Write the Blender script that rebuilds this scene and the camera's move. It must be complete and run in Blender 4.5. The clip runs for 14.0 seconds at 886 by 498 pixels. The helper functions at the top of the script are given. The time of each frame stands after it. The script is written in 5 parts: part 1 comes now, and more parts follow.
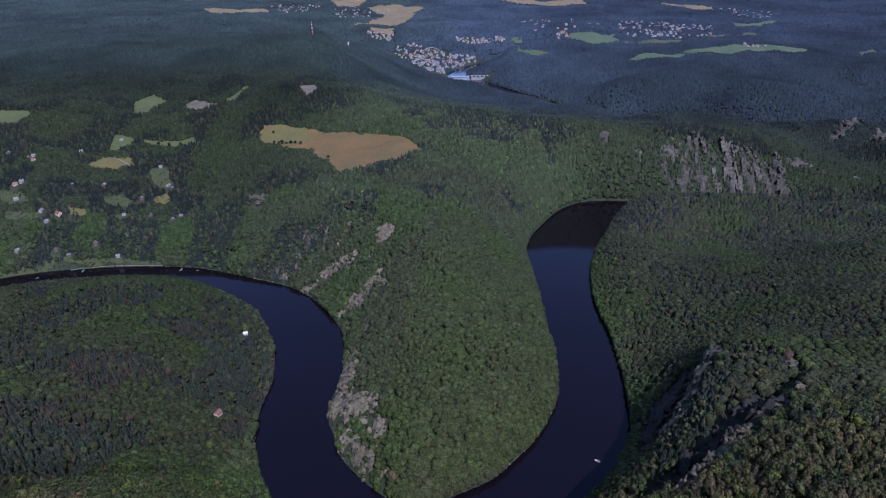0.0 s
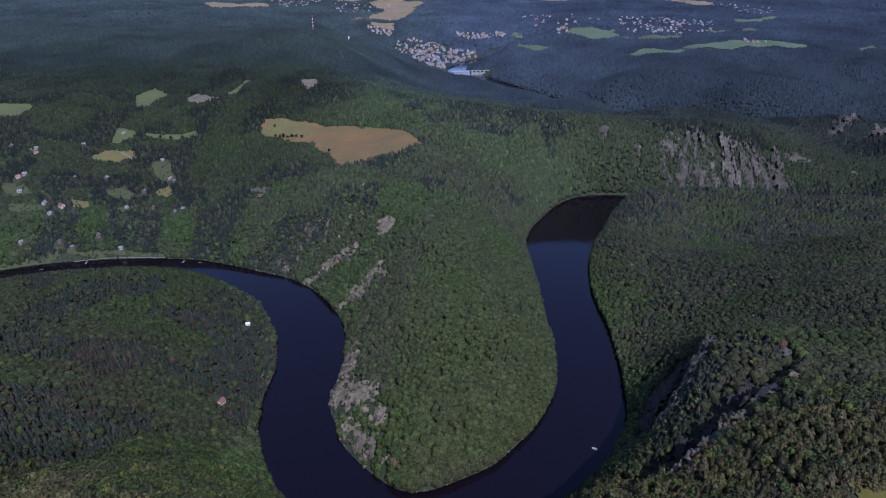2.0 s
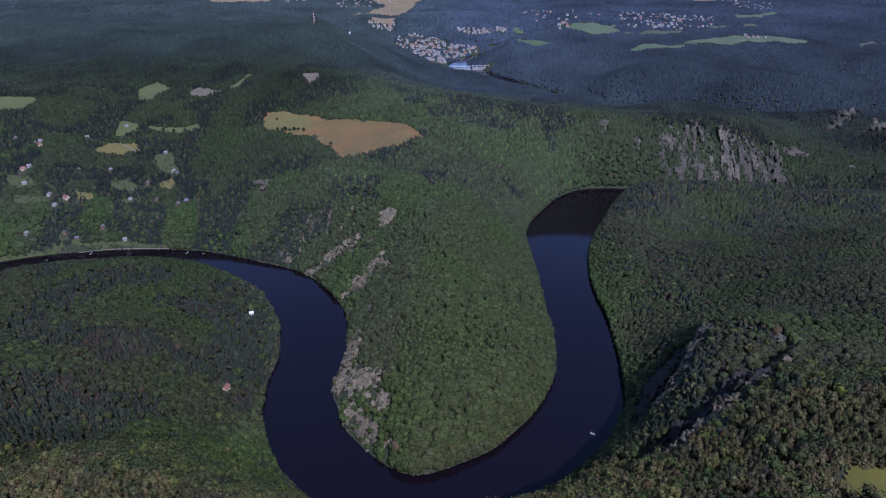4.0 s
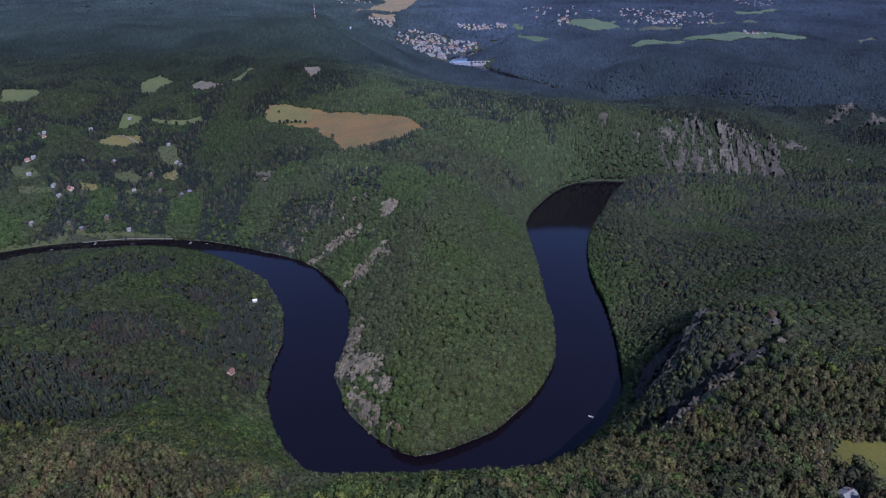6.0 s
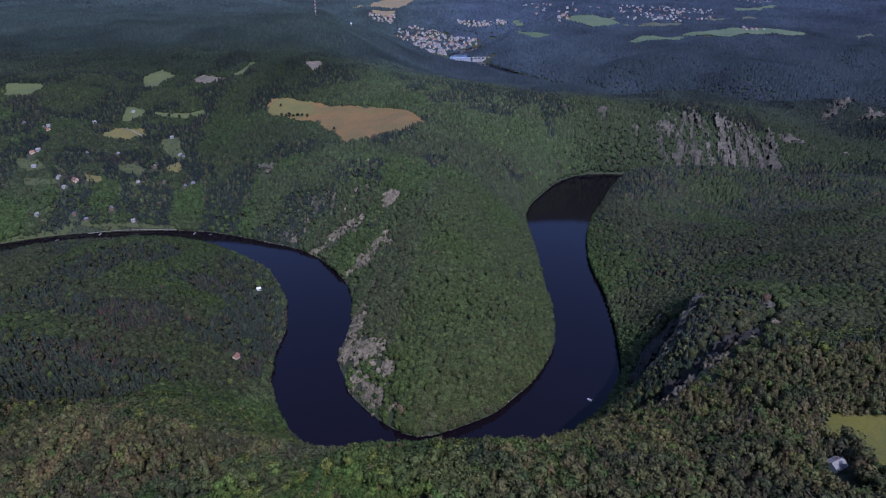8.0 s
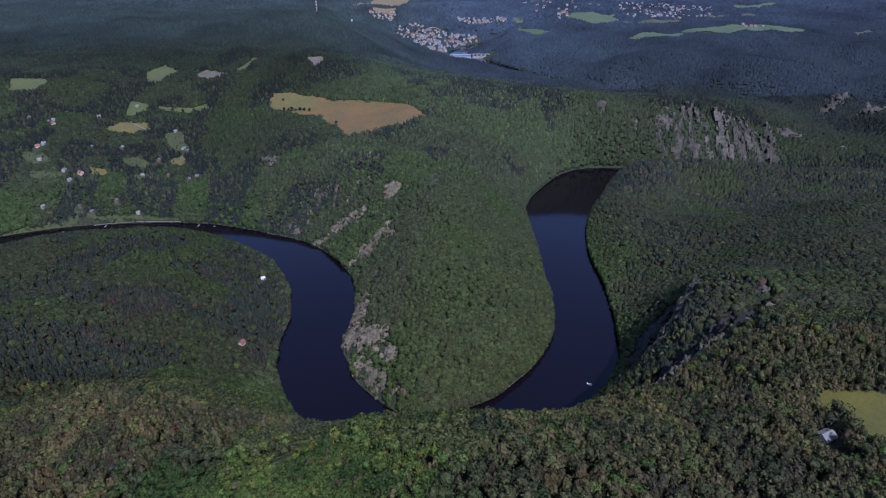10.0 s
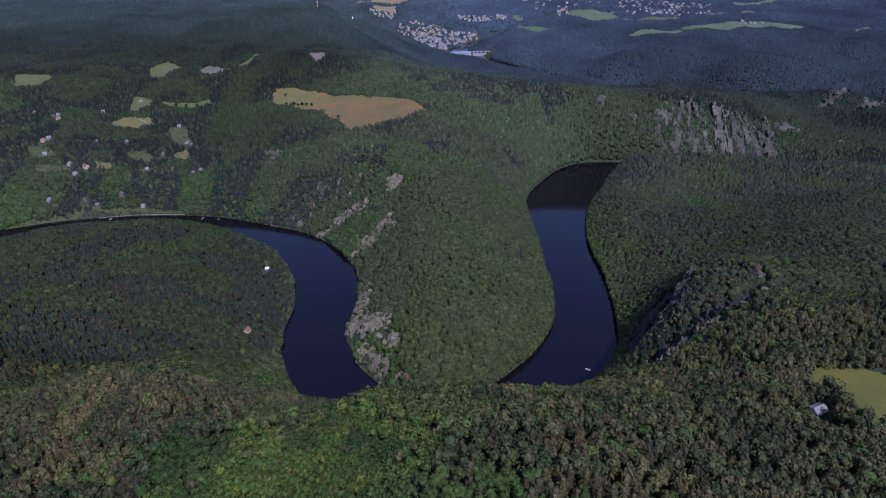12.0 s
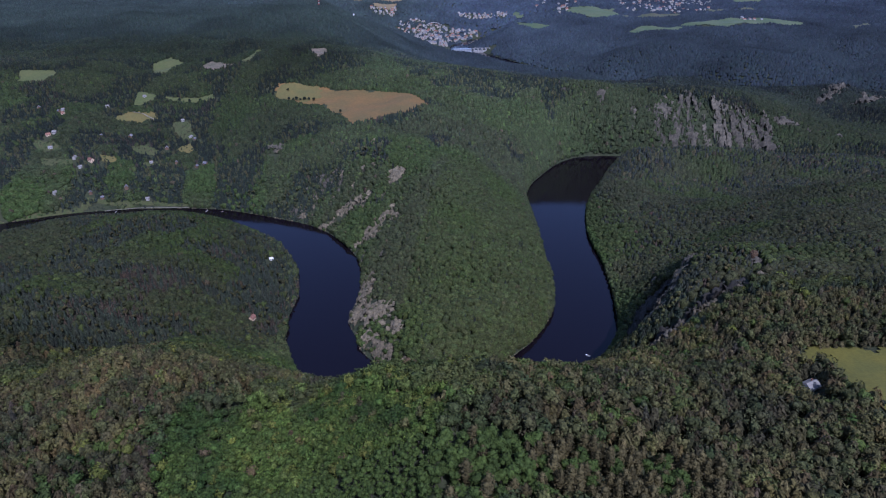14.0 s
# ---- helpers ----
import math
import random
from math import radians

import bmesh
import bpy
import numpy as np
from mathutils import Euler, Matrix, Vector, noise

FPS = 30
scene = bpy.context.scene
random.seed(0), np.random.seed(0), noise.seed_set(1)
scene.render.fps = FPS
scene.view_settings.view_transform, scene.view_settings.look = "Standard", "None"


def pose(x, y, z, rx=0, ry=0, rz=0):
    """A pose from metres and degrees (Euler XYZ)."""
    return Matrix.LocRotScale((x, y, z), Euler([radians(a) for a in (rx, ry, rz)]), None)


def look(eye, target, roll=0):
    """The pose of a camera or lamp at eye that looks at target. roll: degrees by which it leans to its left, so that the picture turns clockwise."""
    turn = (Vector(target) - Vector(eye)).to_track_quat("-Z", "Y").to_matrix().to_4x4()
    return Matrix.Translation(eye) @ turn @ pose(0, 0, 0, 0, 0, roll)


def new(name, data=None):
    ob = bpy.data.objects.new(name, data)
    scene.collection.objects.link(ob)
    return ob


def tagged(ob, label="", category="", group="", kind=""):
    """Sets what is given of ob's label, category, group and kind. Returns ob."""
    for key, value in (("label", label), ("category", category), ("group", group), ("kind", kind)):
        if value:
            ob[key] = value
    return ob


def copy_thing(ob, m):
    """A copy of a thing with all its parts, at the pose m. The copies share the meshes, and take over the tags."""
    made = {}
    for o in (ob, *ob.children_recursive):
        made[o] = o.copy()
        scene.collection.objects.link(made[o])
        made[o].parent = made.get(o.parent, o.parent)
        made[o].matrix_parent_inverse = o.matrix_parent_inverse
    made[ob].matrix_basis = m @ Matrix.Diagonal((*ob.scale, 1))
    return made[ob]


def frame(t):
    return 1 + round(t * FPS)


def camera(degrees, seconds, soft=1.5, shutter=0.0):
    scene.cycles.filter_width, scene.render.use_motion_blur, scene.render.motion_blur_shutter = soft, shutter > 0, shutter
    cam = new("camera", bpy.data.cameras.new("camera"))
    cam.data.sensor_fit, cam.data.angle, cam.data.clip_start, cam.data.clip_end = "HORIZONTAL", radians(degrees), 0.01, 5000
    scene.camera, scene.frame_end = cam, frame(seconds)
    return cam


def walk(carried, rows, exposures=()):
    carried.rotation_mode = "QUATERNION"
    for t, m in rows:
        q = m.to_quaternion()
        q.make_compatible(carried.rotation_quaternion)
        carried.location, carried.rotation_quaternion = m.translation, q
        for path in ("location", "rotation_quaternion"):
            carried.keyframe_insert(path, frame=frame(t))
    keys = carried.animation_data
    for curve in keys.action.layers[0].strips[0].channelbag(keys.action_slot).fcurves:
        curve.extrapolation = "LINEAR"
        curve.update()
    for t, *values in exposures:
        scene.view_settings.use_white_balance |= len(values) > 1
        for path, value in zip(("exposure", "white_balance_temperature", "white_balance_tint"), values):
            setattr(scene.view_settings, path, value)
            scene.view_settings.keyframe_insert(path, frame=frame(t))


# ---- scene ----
cam = camera(75.5, 14.0, soft=1.2)
EXPOSURE, SUN_HIGH, SUN_ROUND = 0.54, 52.0, 156.0
METRES, EYE, TILT, LEAN, TURN = 100.0, 410.0, -26.0, 0.0, 0.0
ROWS = [
    (0.0, 0.0, 0.0, 0.0, 0.0, 0.0, -0.0),
    (0.5, -0.0015, -0.018, -0.0105, -0.03, -0.15, -0.04),
    (1.0, -0.0025, -0.036, -0.0205, -0.02, -0.25, -0.09),
    (1.5, -0.0042, -0.0575, -0.0317, -0.03, -0.33, -0.12),
    (2.0, -0.0067, -0.0782, -0.044, -0.03, -0.43, -0.15),
    (2.5, -0.008, -0.1025, -0.0576, -0.03, -0.56, -0.19),
    (3.0, -0.0109, -0.1245, -0.0743, -0.02, -0.64, -0.21),
    (5.5, -0.0281, -0.2441, -0.2059, -0.03, -0.94, -0.3),
    (6.0, -0.0328, -0.2682, -0.2343, -0.04, -0.98, -0.32),
    (6.5, -0.0371, -0.2965, -0.2635, -0.05, -1.03, -0.32),
    (7.0, -0.0415, -0.3244, -0.2931, -0.06, -1.09, -0.31),
    (7.5, -0.0453, -0.351, -0.3204, -0.06, -1.13, -0.31),
    (8.0, -0.0498, -0.3793, -0.3512, -0.07, -1.17, -0.31),
    (10.5, -0.0727, -0.5194, -0.4939, -0.06, -1.3, -0.25),
    (11.0, -0.0765, -0.5462, -0.5219, -0.05, -1.32, -0.23),
    (11.5, -0.0803, -0.5751, -0.5522, -0.04, -1.34, -0.21),
    (12.0, -0.084, -0.6018, -0.5805, -0.04, -1.35, -0.19),
    (12.5, -0.088, -0.6306, -0.6108, -0.05, -1.38, -0.17),
    (13.0, -0.0917, -0.6575, -0.6386, -0.05, -1.41, -0.16),
    (13.5, -0.0961, -0.6843, -0.6683, -0.04, -1.51, -0.13),
    (14.0, -0.1001, -0.7065, -0.693, 0.01, -1.46, -0.1),
]
walk(cam, [(t, pose(0, 0, EYE, TILT, LEAN, TURN) @ pose(METRES * x, METRES * y, METRES * z, 90 + pitch, roll, yaw)) for t, x, y, z, yaw, pitch, roll in ROWS],
     exposures=[(0.0, EXPOSURE, 4980, 33), (14.0, EXPOSURE, 4980, 33)])

# ---------------------------------------------------------------- light
world = bpy.data.worlds.new("sky")
scene.world = world
world.use_nodes = True
sky = world.node_tree.nodes.new("ShaderNodeTexSky")
sky.sky_type, sky.sun_disc = "NISHITA", False
sky.sun_elevation, sky.sun_rotation = radians(SUN_HIGH), radians(SUN_ROUND)
back = world.node_tree.nodes["Background"]
back.inputs["Strength"].default_value = 0.105
world.node_tree.links.new(sky.outputs[0], back.inputs["Color"])
sun = new("sun", bpy.data.lights.new("sun", "SUN"))
sun.data.energy, sun.data.angle, sun.data.color = 3.1, radians(0.55), (1.0, 0.95, 0.87)
sun_way = Vector((math.sin(radians(SUN_ROUND)) * math.cos(radians(SUN_HIGH)), math.cos(radians(SUN_ROUND)) * math.cos(radians(SUN_HIGH)), math.sin(radians(SUN_HIGH))))
sun.matrix_world = look((0, 0, 900), Vector((0, 0, 900)) - sun_way)

# ---------------------------------------------------------------- terrain
# The river's middle line: x, y, half its width. Water stands at z = 0.
RIVER = [
    (1150, 900, 15), (900, 1000, 15), (650, 1042, 15), (480, 1038, 19), (385, 1024, 35), (285, 1003, 50),
    (222, 906, 57), (190, 836, 55), (178, 766, 45), (171, 678, 38), (170, 606, 38), (168, 546, 37),
    (161, 490, 37), (150, 446, 39), (124, 400, 39), (92, 366, 37), (58, 337, 36), (-15, 305, 37),
    (-68, 319, 37), (-121, 370, 36), (-142, 411, 37), (-154, 454, 35), (-152, 515, 38), (-164, 580, 42),
    (-192, 634, 40), (-230, 679, 36), (-284, 711, 30), (-335, 736, 25), (-391, 751, 26), (-474, 750, 29),
    (-562, 737, 33), (-641, 710, 36), (-800, 620, 36),
]
RIVER_LEFT = [(-800, 620, 36), (-1000, 520, 32), (-1400, 420, 34), (-1900, 520, 34)]
RIVER_FAR = [(2000, 1500, 30), (1250, 1560, 30), (760, 1620, 30), (560, 1740, 30), (400, 1920, 32), (230, 2200, 40),
             (130, 2400, 45), (60, 2560, 42), (120, 2750, 36), (230, 2900, 34), (420, 2960, 34), (700, 3100, 34)]

# Ground heights that the slopes pass through: x, y, z.
NEAR_RIDGE = [(-30, 98, 176), (11, 141, 175), (35, 99, 178), (107, 126, 161), (136, 98, 158), (-71, 101, 154),
              (-42, 165, 155), (-154, 189, 136), (-211, 134, 136), (-246, 202, 115), (-220, 217, 118), (-150, 228, 108),
              (84, 200, 128), (220, 184, 136), (263, 231, 136), (309, 296, 131), (0, 0, 176), (-200, 0, 150), (220, 0, 160),
              (0, -300, 175), (-600, -200, 150), (600, -200, 165), (420, 150, 140)]
RIGHT_BANK = [(290, 349, 118), (417, 482, 106), (327, 478, 78), (309, 635, 34), (468, 725, 38), (535, 697, 62),
              (220, 521, 9), (238, 428, 78), (197, 285, 112), (600, 560, 92), (700, 860, 30), (560, 930, 12), (420, 900, 14),
              (340, 800, 18), (900, 700, 80), (800, 400, 130)]
PENINSULA = [(-79, 739, 74), (26, 702, 64), (-20, 546, 48), (40, 427, 27), (-30, 440, 30), (-60, 620, 50), (-168, 822, 82),
             (-214, 753, 18), (-375, 824, 33), (100, 760, 25), (60, 850, 62), (-60, 900, 100), (150, 960, 55)]
LEFT_BANK = [(-313, 314, 64), (-332, 423, 48), (-438, 488, 50), (-273, 449, 26), (-330, 580, 36), (-234, 573, 9),
             (-217, 435, 8), (-450, 620, 48), (-521, 627, 40), (-380, 625, 44), (-520, 350, 90), (-700, 450, 45), (-480, 180, 130), (-800, 150, 120)]
PLATEAU = [(-351, 1099, 127), (-41, 1002, 117), (-503, 923, 67), (-692, 871, 68), (-623, 832, 52), (-840, 1144, 142),
           (-639, 1259, 138), (-509, 1220, 148), (-299, 1272, 166), (-580, 987, 92), (-761, 999, 98), (124, 1072, 112),
           (-180, 1010, 112), (-200, 1120, 125), (-950, 800, 60), (-1100, 1000, 110), (0, 1200, 140)]
CLIFF_RIDGE = [(300, 1150, 129), (370, 1150, 112), (400, 1210, 106), (490, 1185, 112), (744, 1200, 68), (954, 1200, 20), (554, 1094, 66), (440, 1100, 90),
               (660, 1110, 55), (340, 1085, 80), (240, 1100, 110), (1150, 1150, 20), (122, 1450, 95), (26, 1700, 50), (450, 1450, 60)]
DISTANCE = [(-250, 2150, 126), (-119, 1950, 74), (-20, 2050, 26), (-110, 2250, 50), (-30, 2500, 10), (-130, 2720, 16), (20, 2700, 8), (-472, 2213, 202), (-350, 1750, 178), (-1000, 1700, 165), (-1370, 1900, 155),
            (-1190, 2400, 176), (-1127, 3200, 188), (-2250, 3600, 190), (992, 1415, 60), (759, 1900, 84), (1225, 1900, 60),
            (1446, 2300, 108), (903, 2300, 105), (369, 2540, 84), (1152, 2281, 126), (795, 2700, 128), (1083, 3200, 134)]
HORIZON = [(1971, 3200, 134), (-230, 2900, 26), (150, 2950, 16), (-520, 3300, 96), (-330, 4300, 152), (345, 3200, 85), (582, 2900, 134),
           (-50, 3500, 120), (693, 4400, 178), (2573, 4400, 180), (-1500, 4400, 200), (-4000, 4600, 215), (0, 4750, 226), (1800, 4800, 232),
           (-1800, 4800, 232), (4200, 4700, 230), (0, 5300, 250), (3500, 5300, 250), (-3500, 5300, 250), (-3000, 2000, 170), (3000, 2200, 150),
           (2600, 1000, 110), (-2600, 800, 150), (-1500, 1000, 140), (1700, 700, 120), (0, 8000, 230), (5000, 8000, 230), (-5000, 8000, 230)]


def dense(line, n=5):
    """A smooth line through the points, n steps to each stretch."""
    p = np.array([line[0], *line, line[-1]], float)
    t = np.linspace(0, 1, n, endpoint=False)[:, None]
    out = []
    for a, b, c, d in zip(p, p[1:], p[2:], p[3:]):
        out.append(0.5 * (2 * b + (c - a) * t + (2 * a - 5 * b + 4 * c - d) * t**2 + (3 * b - a - 3 * c + d) * t**3))
    return np.vstack([*out, p[-1:]])


WATERS = [dense(RIVER), dense(RIVER_LEFT), dense(RIVER_FAR)]


STRETCHES = np.vstack([np.hstack([line[:-1], line[1:]]) for line in WATERS])


def shore_distance(x, y):
    """Metres from the nearest shore: positive on land."""
    x, y = np.asarray(x, float).ravel(), np.asarray(y, float).ravel()
    best = np.empty(len(x))
    for i in range(0, len(x), 2000):
        px, py = x[i : i + 2000, None], y[i : i + 2000, None]
        near = STRETCHES[(STRETCHES[:, [1, 4]].min(1) < py.max() + 450) & (STRETCHES[:, [1, 4]].max(1) > py.min() - 450)]
        if not len(near):
            best[i : i + 2000] = 400
            continue
        ax, ay, aw, bx, by, bw = near.T[:, None, :]
        ux, uy = bx - ax, by - ay
        k = np.clip(((px - ax) * ux + (py - ay) * uy) / (ux * ux + uy * uy), 0, 1)
        best[i : i + 2000] = (np.hypot(px - ax - k * ux, py - ay - k * uy) - (aw + k * (bw - aw))).min(1)
    return np.minimum(best, 400)


LATTICE = np.random.RandomState(7).rand(256, 256)


def speckle(x, y, size, seed=0):
    """Smooth noise from 0 to 1, with lumps of that size in metres."""
    x, y = np.asarray(x, float) / size + 37.7 * seed + 500, np.asarray(y, float) / size + 91.3 * seed + 500
    i, j = np.floor(x).astype(int), np.floor(y).astype(int)
    u, v = x - i, y - j
    u, v = u * u * (3 - 2 * u), v * v * (3 - 2 * v)
    g = lambda a, b: LATTICE[a % 256, b % 256]  # noqa: E731
    return (g(i, j) * (1 - u) + g(i + 1, j) * u) * (1 - v) + (g(i, j + 1) * (1 - u) + g(i + 1, j + 1) * u) * v


def bank(d):
    return 1 - np.exp(-np.maximum(d, 0.5) / 60)


ANCHORS = np.array(NEAR_RIDGE + RIGHT_BANK + PENINSULA + LEFT_BANK + PLATEAU + CLIFF_RIDGE + DISTANCE + HORIZON, float)


def kernel(x, y):
    r2 = (x[:, None] - ANCHORS[None, :, 0]) ** 2 + (y[:, None] - ANCHORS[None, :, 1]) ** 2
    return -np.sqrt(r2 + 40.0**2) / 1000


_upland = ANCHORS[:, 2] / bank(shore_distance(ANCHORS[:, 0], ANCHORS[:, 1]))
_n = len(ANCHORS)
_m = np.zeros((_n + 1, _n + 1))
_m[:_n, :_n] = kernel(ANCHORS[:, 0], ANCHORS[:, 1]) - 0.002 * np.eye(_n)
_m[_n, :_n] = _m[:_n, _n] = 1
WEIGHTS = np.linalg.solve(_m, np.append(_upland, 0))

# Rocky fins on the bank under the near ridge: crest from its top to its foot, rise, width of the back, drop and width of the sheer side.
FINS = [((250, 437), (178, 354), 14, 20, 34, 29), ((268, 344), (144, 268), 13, 20, 27, 24), ((236, 474), (206, 450), 6, 14, 10, 12)]


def along_fin(x, y, fin):
    (ax, ay), (bx, by) = fin[:2]
    ux, uy = bx - ax, by - ay
    n = math.hypot(ux, uy)
    k = ((x - ax) * ux + (y - ay) * uy) / n**2
    side = ((x - ax) * uy - (y - ay) * ux) / n
    return np.clip((k + 0.25) / 0.3, 0, 1) * np.clip((1.2 - k) / 0.3, 0, 1), side + (speckle(x, y, 14, 8) - 0.5) * 9


def height(x, y):
    """The ground's height."""
    x, y = np.asarray(x, float), np.asarray(y, float)
    shape, x, y = x.shape, x.ravel(), y.ravel()
    d = shore_distance(x, y)
    up = np.empty(len(x))
    for i in range(0, len(x), 20000):
        up[i : i + 20000] = kernel(x[i : i + 20000], y[i : i + 20000]) @ WEIGHTS[:-1] + WEIGHTS[-1]
    b = bank(d)
    far = np.clip((y - 1200) / 1500, 0, 1)
    h = b * np.maximum(up, 6)
    h += b * (1 - 0.55 * np.clip((300 - y) / 200, 0, 1)) * ((speckle(x, y, 90, 1) - 0.5) * 14 + (speckle(x, y, 38, 2) - 0.5) * 7)
    h += far * b * ((speckle(x, y, 420, 3) - 0.5) * 22 + (speckle(x, y, 170, 4) - 0.5) * 12)
    hills = np.clip((y - 1450) / 250, 0, 1) * np.clip((2250 - y) / 200, 0, 1) * np.clip((np.abs(x - 60) - 240) / 200, 0, 1)
    h += hills * b * ((speckle(x, y, 360, 43) - 0.5) * 42 + (speckle(x, y, 150, 44) - 0.5) * 22)
    spur = np.clip((y - 1330) / 160, 0, 1) * np.clip((2260 - y) / 160, 0, 1) * np.clip((x - 260) / 220, 0, 1)
    h += spur * b * 17 * (np.abs((((x * 0.55 - y * 0.83) / 290 + 0.5 * speckle(x, y, 300, 30)) % 1) - 0.5) * 4 - 1)
    h += np.exp(-(((y - 182) / 38) ** 2)) * (4.5 * np.exp(-(((x + 5) / 60) ** 2)) + 5.0 * np.exp(-(((x + 48) / 24) ** 2)) - 4.0 * np.exp(-(((x + 94) / 20) ** 2)))
    for fin in FINS:
        rise, back_wide, drop, sheer_wide = fin[2:]
        ends, side = along_fin(x, y, fin)
        gentle, sheer = np.exp(np.minimum(side, 0) / back_wide), np.exp(-np.maximum(side, 0) / 3.0)
        h += b * ends * np.where(side < 0, rise * gentle, rise * sheer - drop * (1 - sheer) * np.exp(-((np.maximum(side, 0) / sheer_wide) ** 2)))
    h = np.where(d > 0, np.maximum(h, 0.25 + 0.12 * np.minimum(d, 10)), np.maximum(d * 0.6, -5))
    return h.reshape(shape)

# ---------------------------------------------------------------- materials
def material(name, colour, rough=0.8, second=None, size=6.0, detail=6.0, bump=0.0, bump_size=None, metal=0.0, spec=0.3, islands=0.0, attribute=None, objects=0.0, grain=0.28):
    """A surface of two colours mixed by noise at two scales, with relief; size: metres of the larger patches."""
    mat = bpy.data.materials.new(name)
    mat.use_nodes = True
    nodes, links = mat.node_tree.nodes, mat.node_tree.links
    shader = nodes["Principled BSDF"]
    shader.inputs["Roughness"].default_value, shader.inputs["Metallic"].default_value = rough, metal
    shader.inputs["Specular IOR Level"].default_value = spec
    place = nodes.new("ShaderNodeNewGeometry")

    def noise_at(metres, octaves=detail):
        n = nodes.new("ShaderNodeTexNoise")
        n.inputs["Scale"].default_value, n.inputs["Detail"].default_value = 1 / metres, octaves
        links.new(place.outputs["Position"], n.inputs["Vector"])
        return n.outputs["Fac"]

    def mix(fac, a, b, kind="MIX"):
        m = nodes.new("ShaderNodeMix")
        m.data_type, m.blend_type = "RGBA", kind
        for socket, value in ((m.inputs["Factor"], fac), (m.inputs["A"], a), (m.inputs["B"], b)):
            if isinstance(value, bpy.types.NodeSocket):
                links.new(value, socket)
            else:
                socket.default_value = value
        return m.outputs["Result"]

    def spread(value, low, high, to_low=0.0, to_high=1.0):
        r = nodes.new("ShaderNodeMapRange")
        links.new(value, r.inputs["Value"])
        for key, v in zip(("From Min", "From Max", "To Min", "To Max"), (low, high, to_low, to_high)):
            r.inputs[key].default_value = v
        return r.outputs["Result"]

    base = (*colour, 1)
    if attribute:
        a = nodes.new("ShaderNodeAttribute")
        a.attribute_name = attribute
        base = a.outputs["Color"]
    if second:
        base = mix(spread(noise_at(size), 0.35, 0.65), base, (*second, 1))
    fine = spread(noise_at(size / 9, 3.0), 0.3, 0.7, 1 - grain, 1 + grain)
    grey = nodes.new("ShaderNodeCombineColor")
    for key in ("Red", "Green", "Blue"):
        links.new(fine, grey.inputs[key])
    base = mix(1.0, base, grey.outputs["Color"], "MULTIPLY")
    for share, socket in ((islands, place.outputs["Random Per Island"]), (objects, None)):
        if share:
            if socket is None:
                socket = nodes.new("ShaderNodeObjectInfo").outputs["Random"]
            tone = nodes.new("ShaderNodeCombineColor")
            level = spread(socket, 0, 1, 1 - share, 1 + share)
            for key in ("Red", "Green", "Blue"):
                links.new(level, tone.inputs[key])
            base = mix(1.0, base, tone.outputs["Color"], "MULTIPLY")
    links.new(base, shader.inputs["Base Color"])
    if bump:
        b = nodes.new("ShaderNodeBump")
        b.inputs["Strength"].default_value, b.inputs["Distance"].default_value = 1.0, bump
        links.new(noise_at(bump_size or size / 5, 8.0), b.inputs["Height"])
        links.new(b.outputs["Normal"], shader.inputs["Normal"])
    return mat


FLOOR = material("forest floor", (0.025, 0.034, 0.014), 0.95, (0.034, 0.038, 0.017), 30, bump=1.0, bump_size=5)
FOLIAGE = material("foliage", (0.04, 0.07, 0.02), 0.8, size=11, detail=3, islands=0.26, attribute="leaf", bump=1.2, bump_size=1.0, grain=0.65, spec=0.12)
FOLIAGE_FAR = material("foliage of distant woods", (0.04, 0.07, 0.03), 0.85, size=40, detail=4, islands=0.14, attribute="leaf", grain=0.25, spec=0.1)
LEAVES = material("leaves of single trees", (0.038, 0.058, 0.013), 0.8, (0.046, 0.068, 0.013), 3, islands=0.2, objects=0.22, bump=0.6, bump_size=1.0, spec=0.12)
BARK = material("bark", (0.10, 0.08, 0.06), 0.9, (0.05, 0.042, 0.034), 0.6)
ROCK = material("grey rock", (0.096, 0.084, 0.058), 0.9, (0.040, 0.037, 0.026), 6, bump=0.9, bump_size=2.2, islands=0.3)
ROCK_WARM = material("brown rock", (0.158, 0.131, 0.078), 0.9, (0.072, 0.063, 0.037), 3, bump=0.9, bump_size=1.4, islands=0.3)
# Gully faces: their shade is put into a near-black rock colour.
ROCK_SHADED = material("rock painted dark for gully shade", (0.028, 0.024, 0.018), 0.9, (0.016, 0.016, 0.012), 5, bump=0.9, bump_size=2.0, islands=0.3)
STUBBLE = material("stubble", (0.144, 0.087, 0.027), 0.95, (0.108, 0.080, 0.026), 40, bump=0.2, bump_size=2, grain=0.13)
# Stubble far off: paler and bluer, with some haze in its colour.
STUBBLE_FAR = material("far stubble paled for haze", (0.185, 0.136, 0.066), 0.95, (0.145, 0.118, 0.058), 120, grain=0.13)
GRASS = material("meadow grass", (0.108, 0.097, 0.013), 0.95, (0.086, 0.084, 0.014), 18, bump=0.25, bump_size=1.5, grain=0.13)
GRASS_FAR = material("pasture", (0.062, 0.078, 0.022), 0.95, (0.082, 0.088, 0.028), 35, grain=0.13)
# Grass far off, given a bluish haze tint in the base colour.
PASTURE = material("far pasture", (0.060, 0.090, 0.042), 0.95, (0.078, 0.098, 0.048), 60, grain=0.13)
SOIL = material("cut-over soil", (0.15, 0.115, 0.08), 0.95, (0.09, 0.085, 0.05), 20)
SHORE = material("shore gravel", (0.23, 0.21, 0.17), 0.9, (0.12, 0.12, 0.08), 5, bump=0.2, bump_size=0.8)
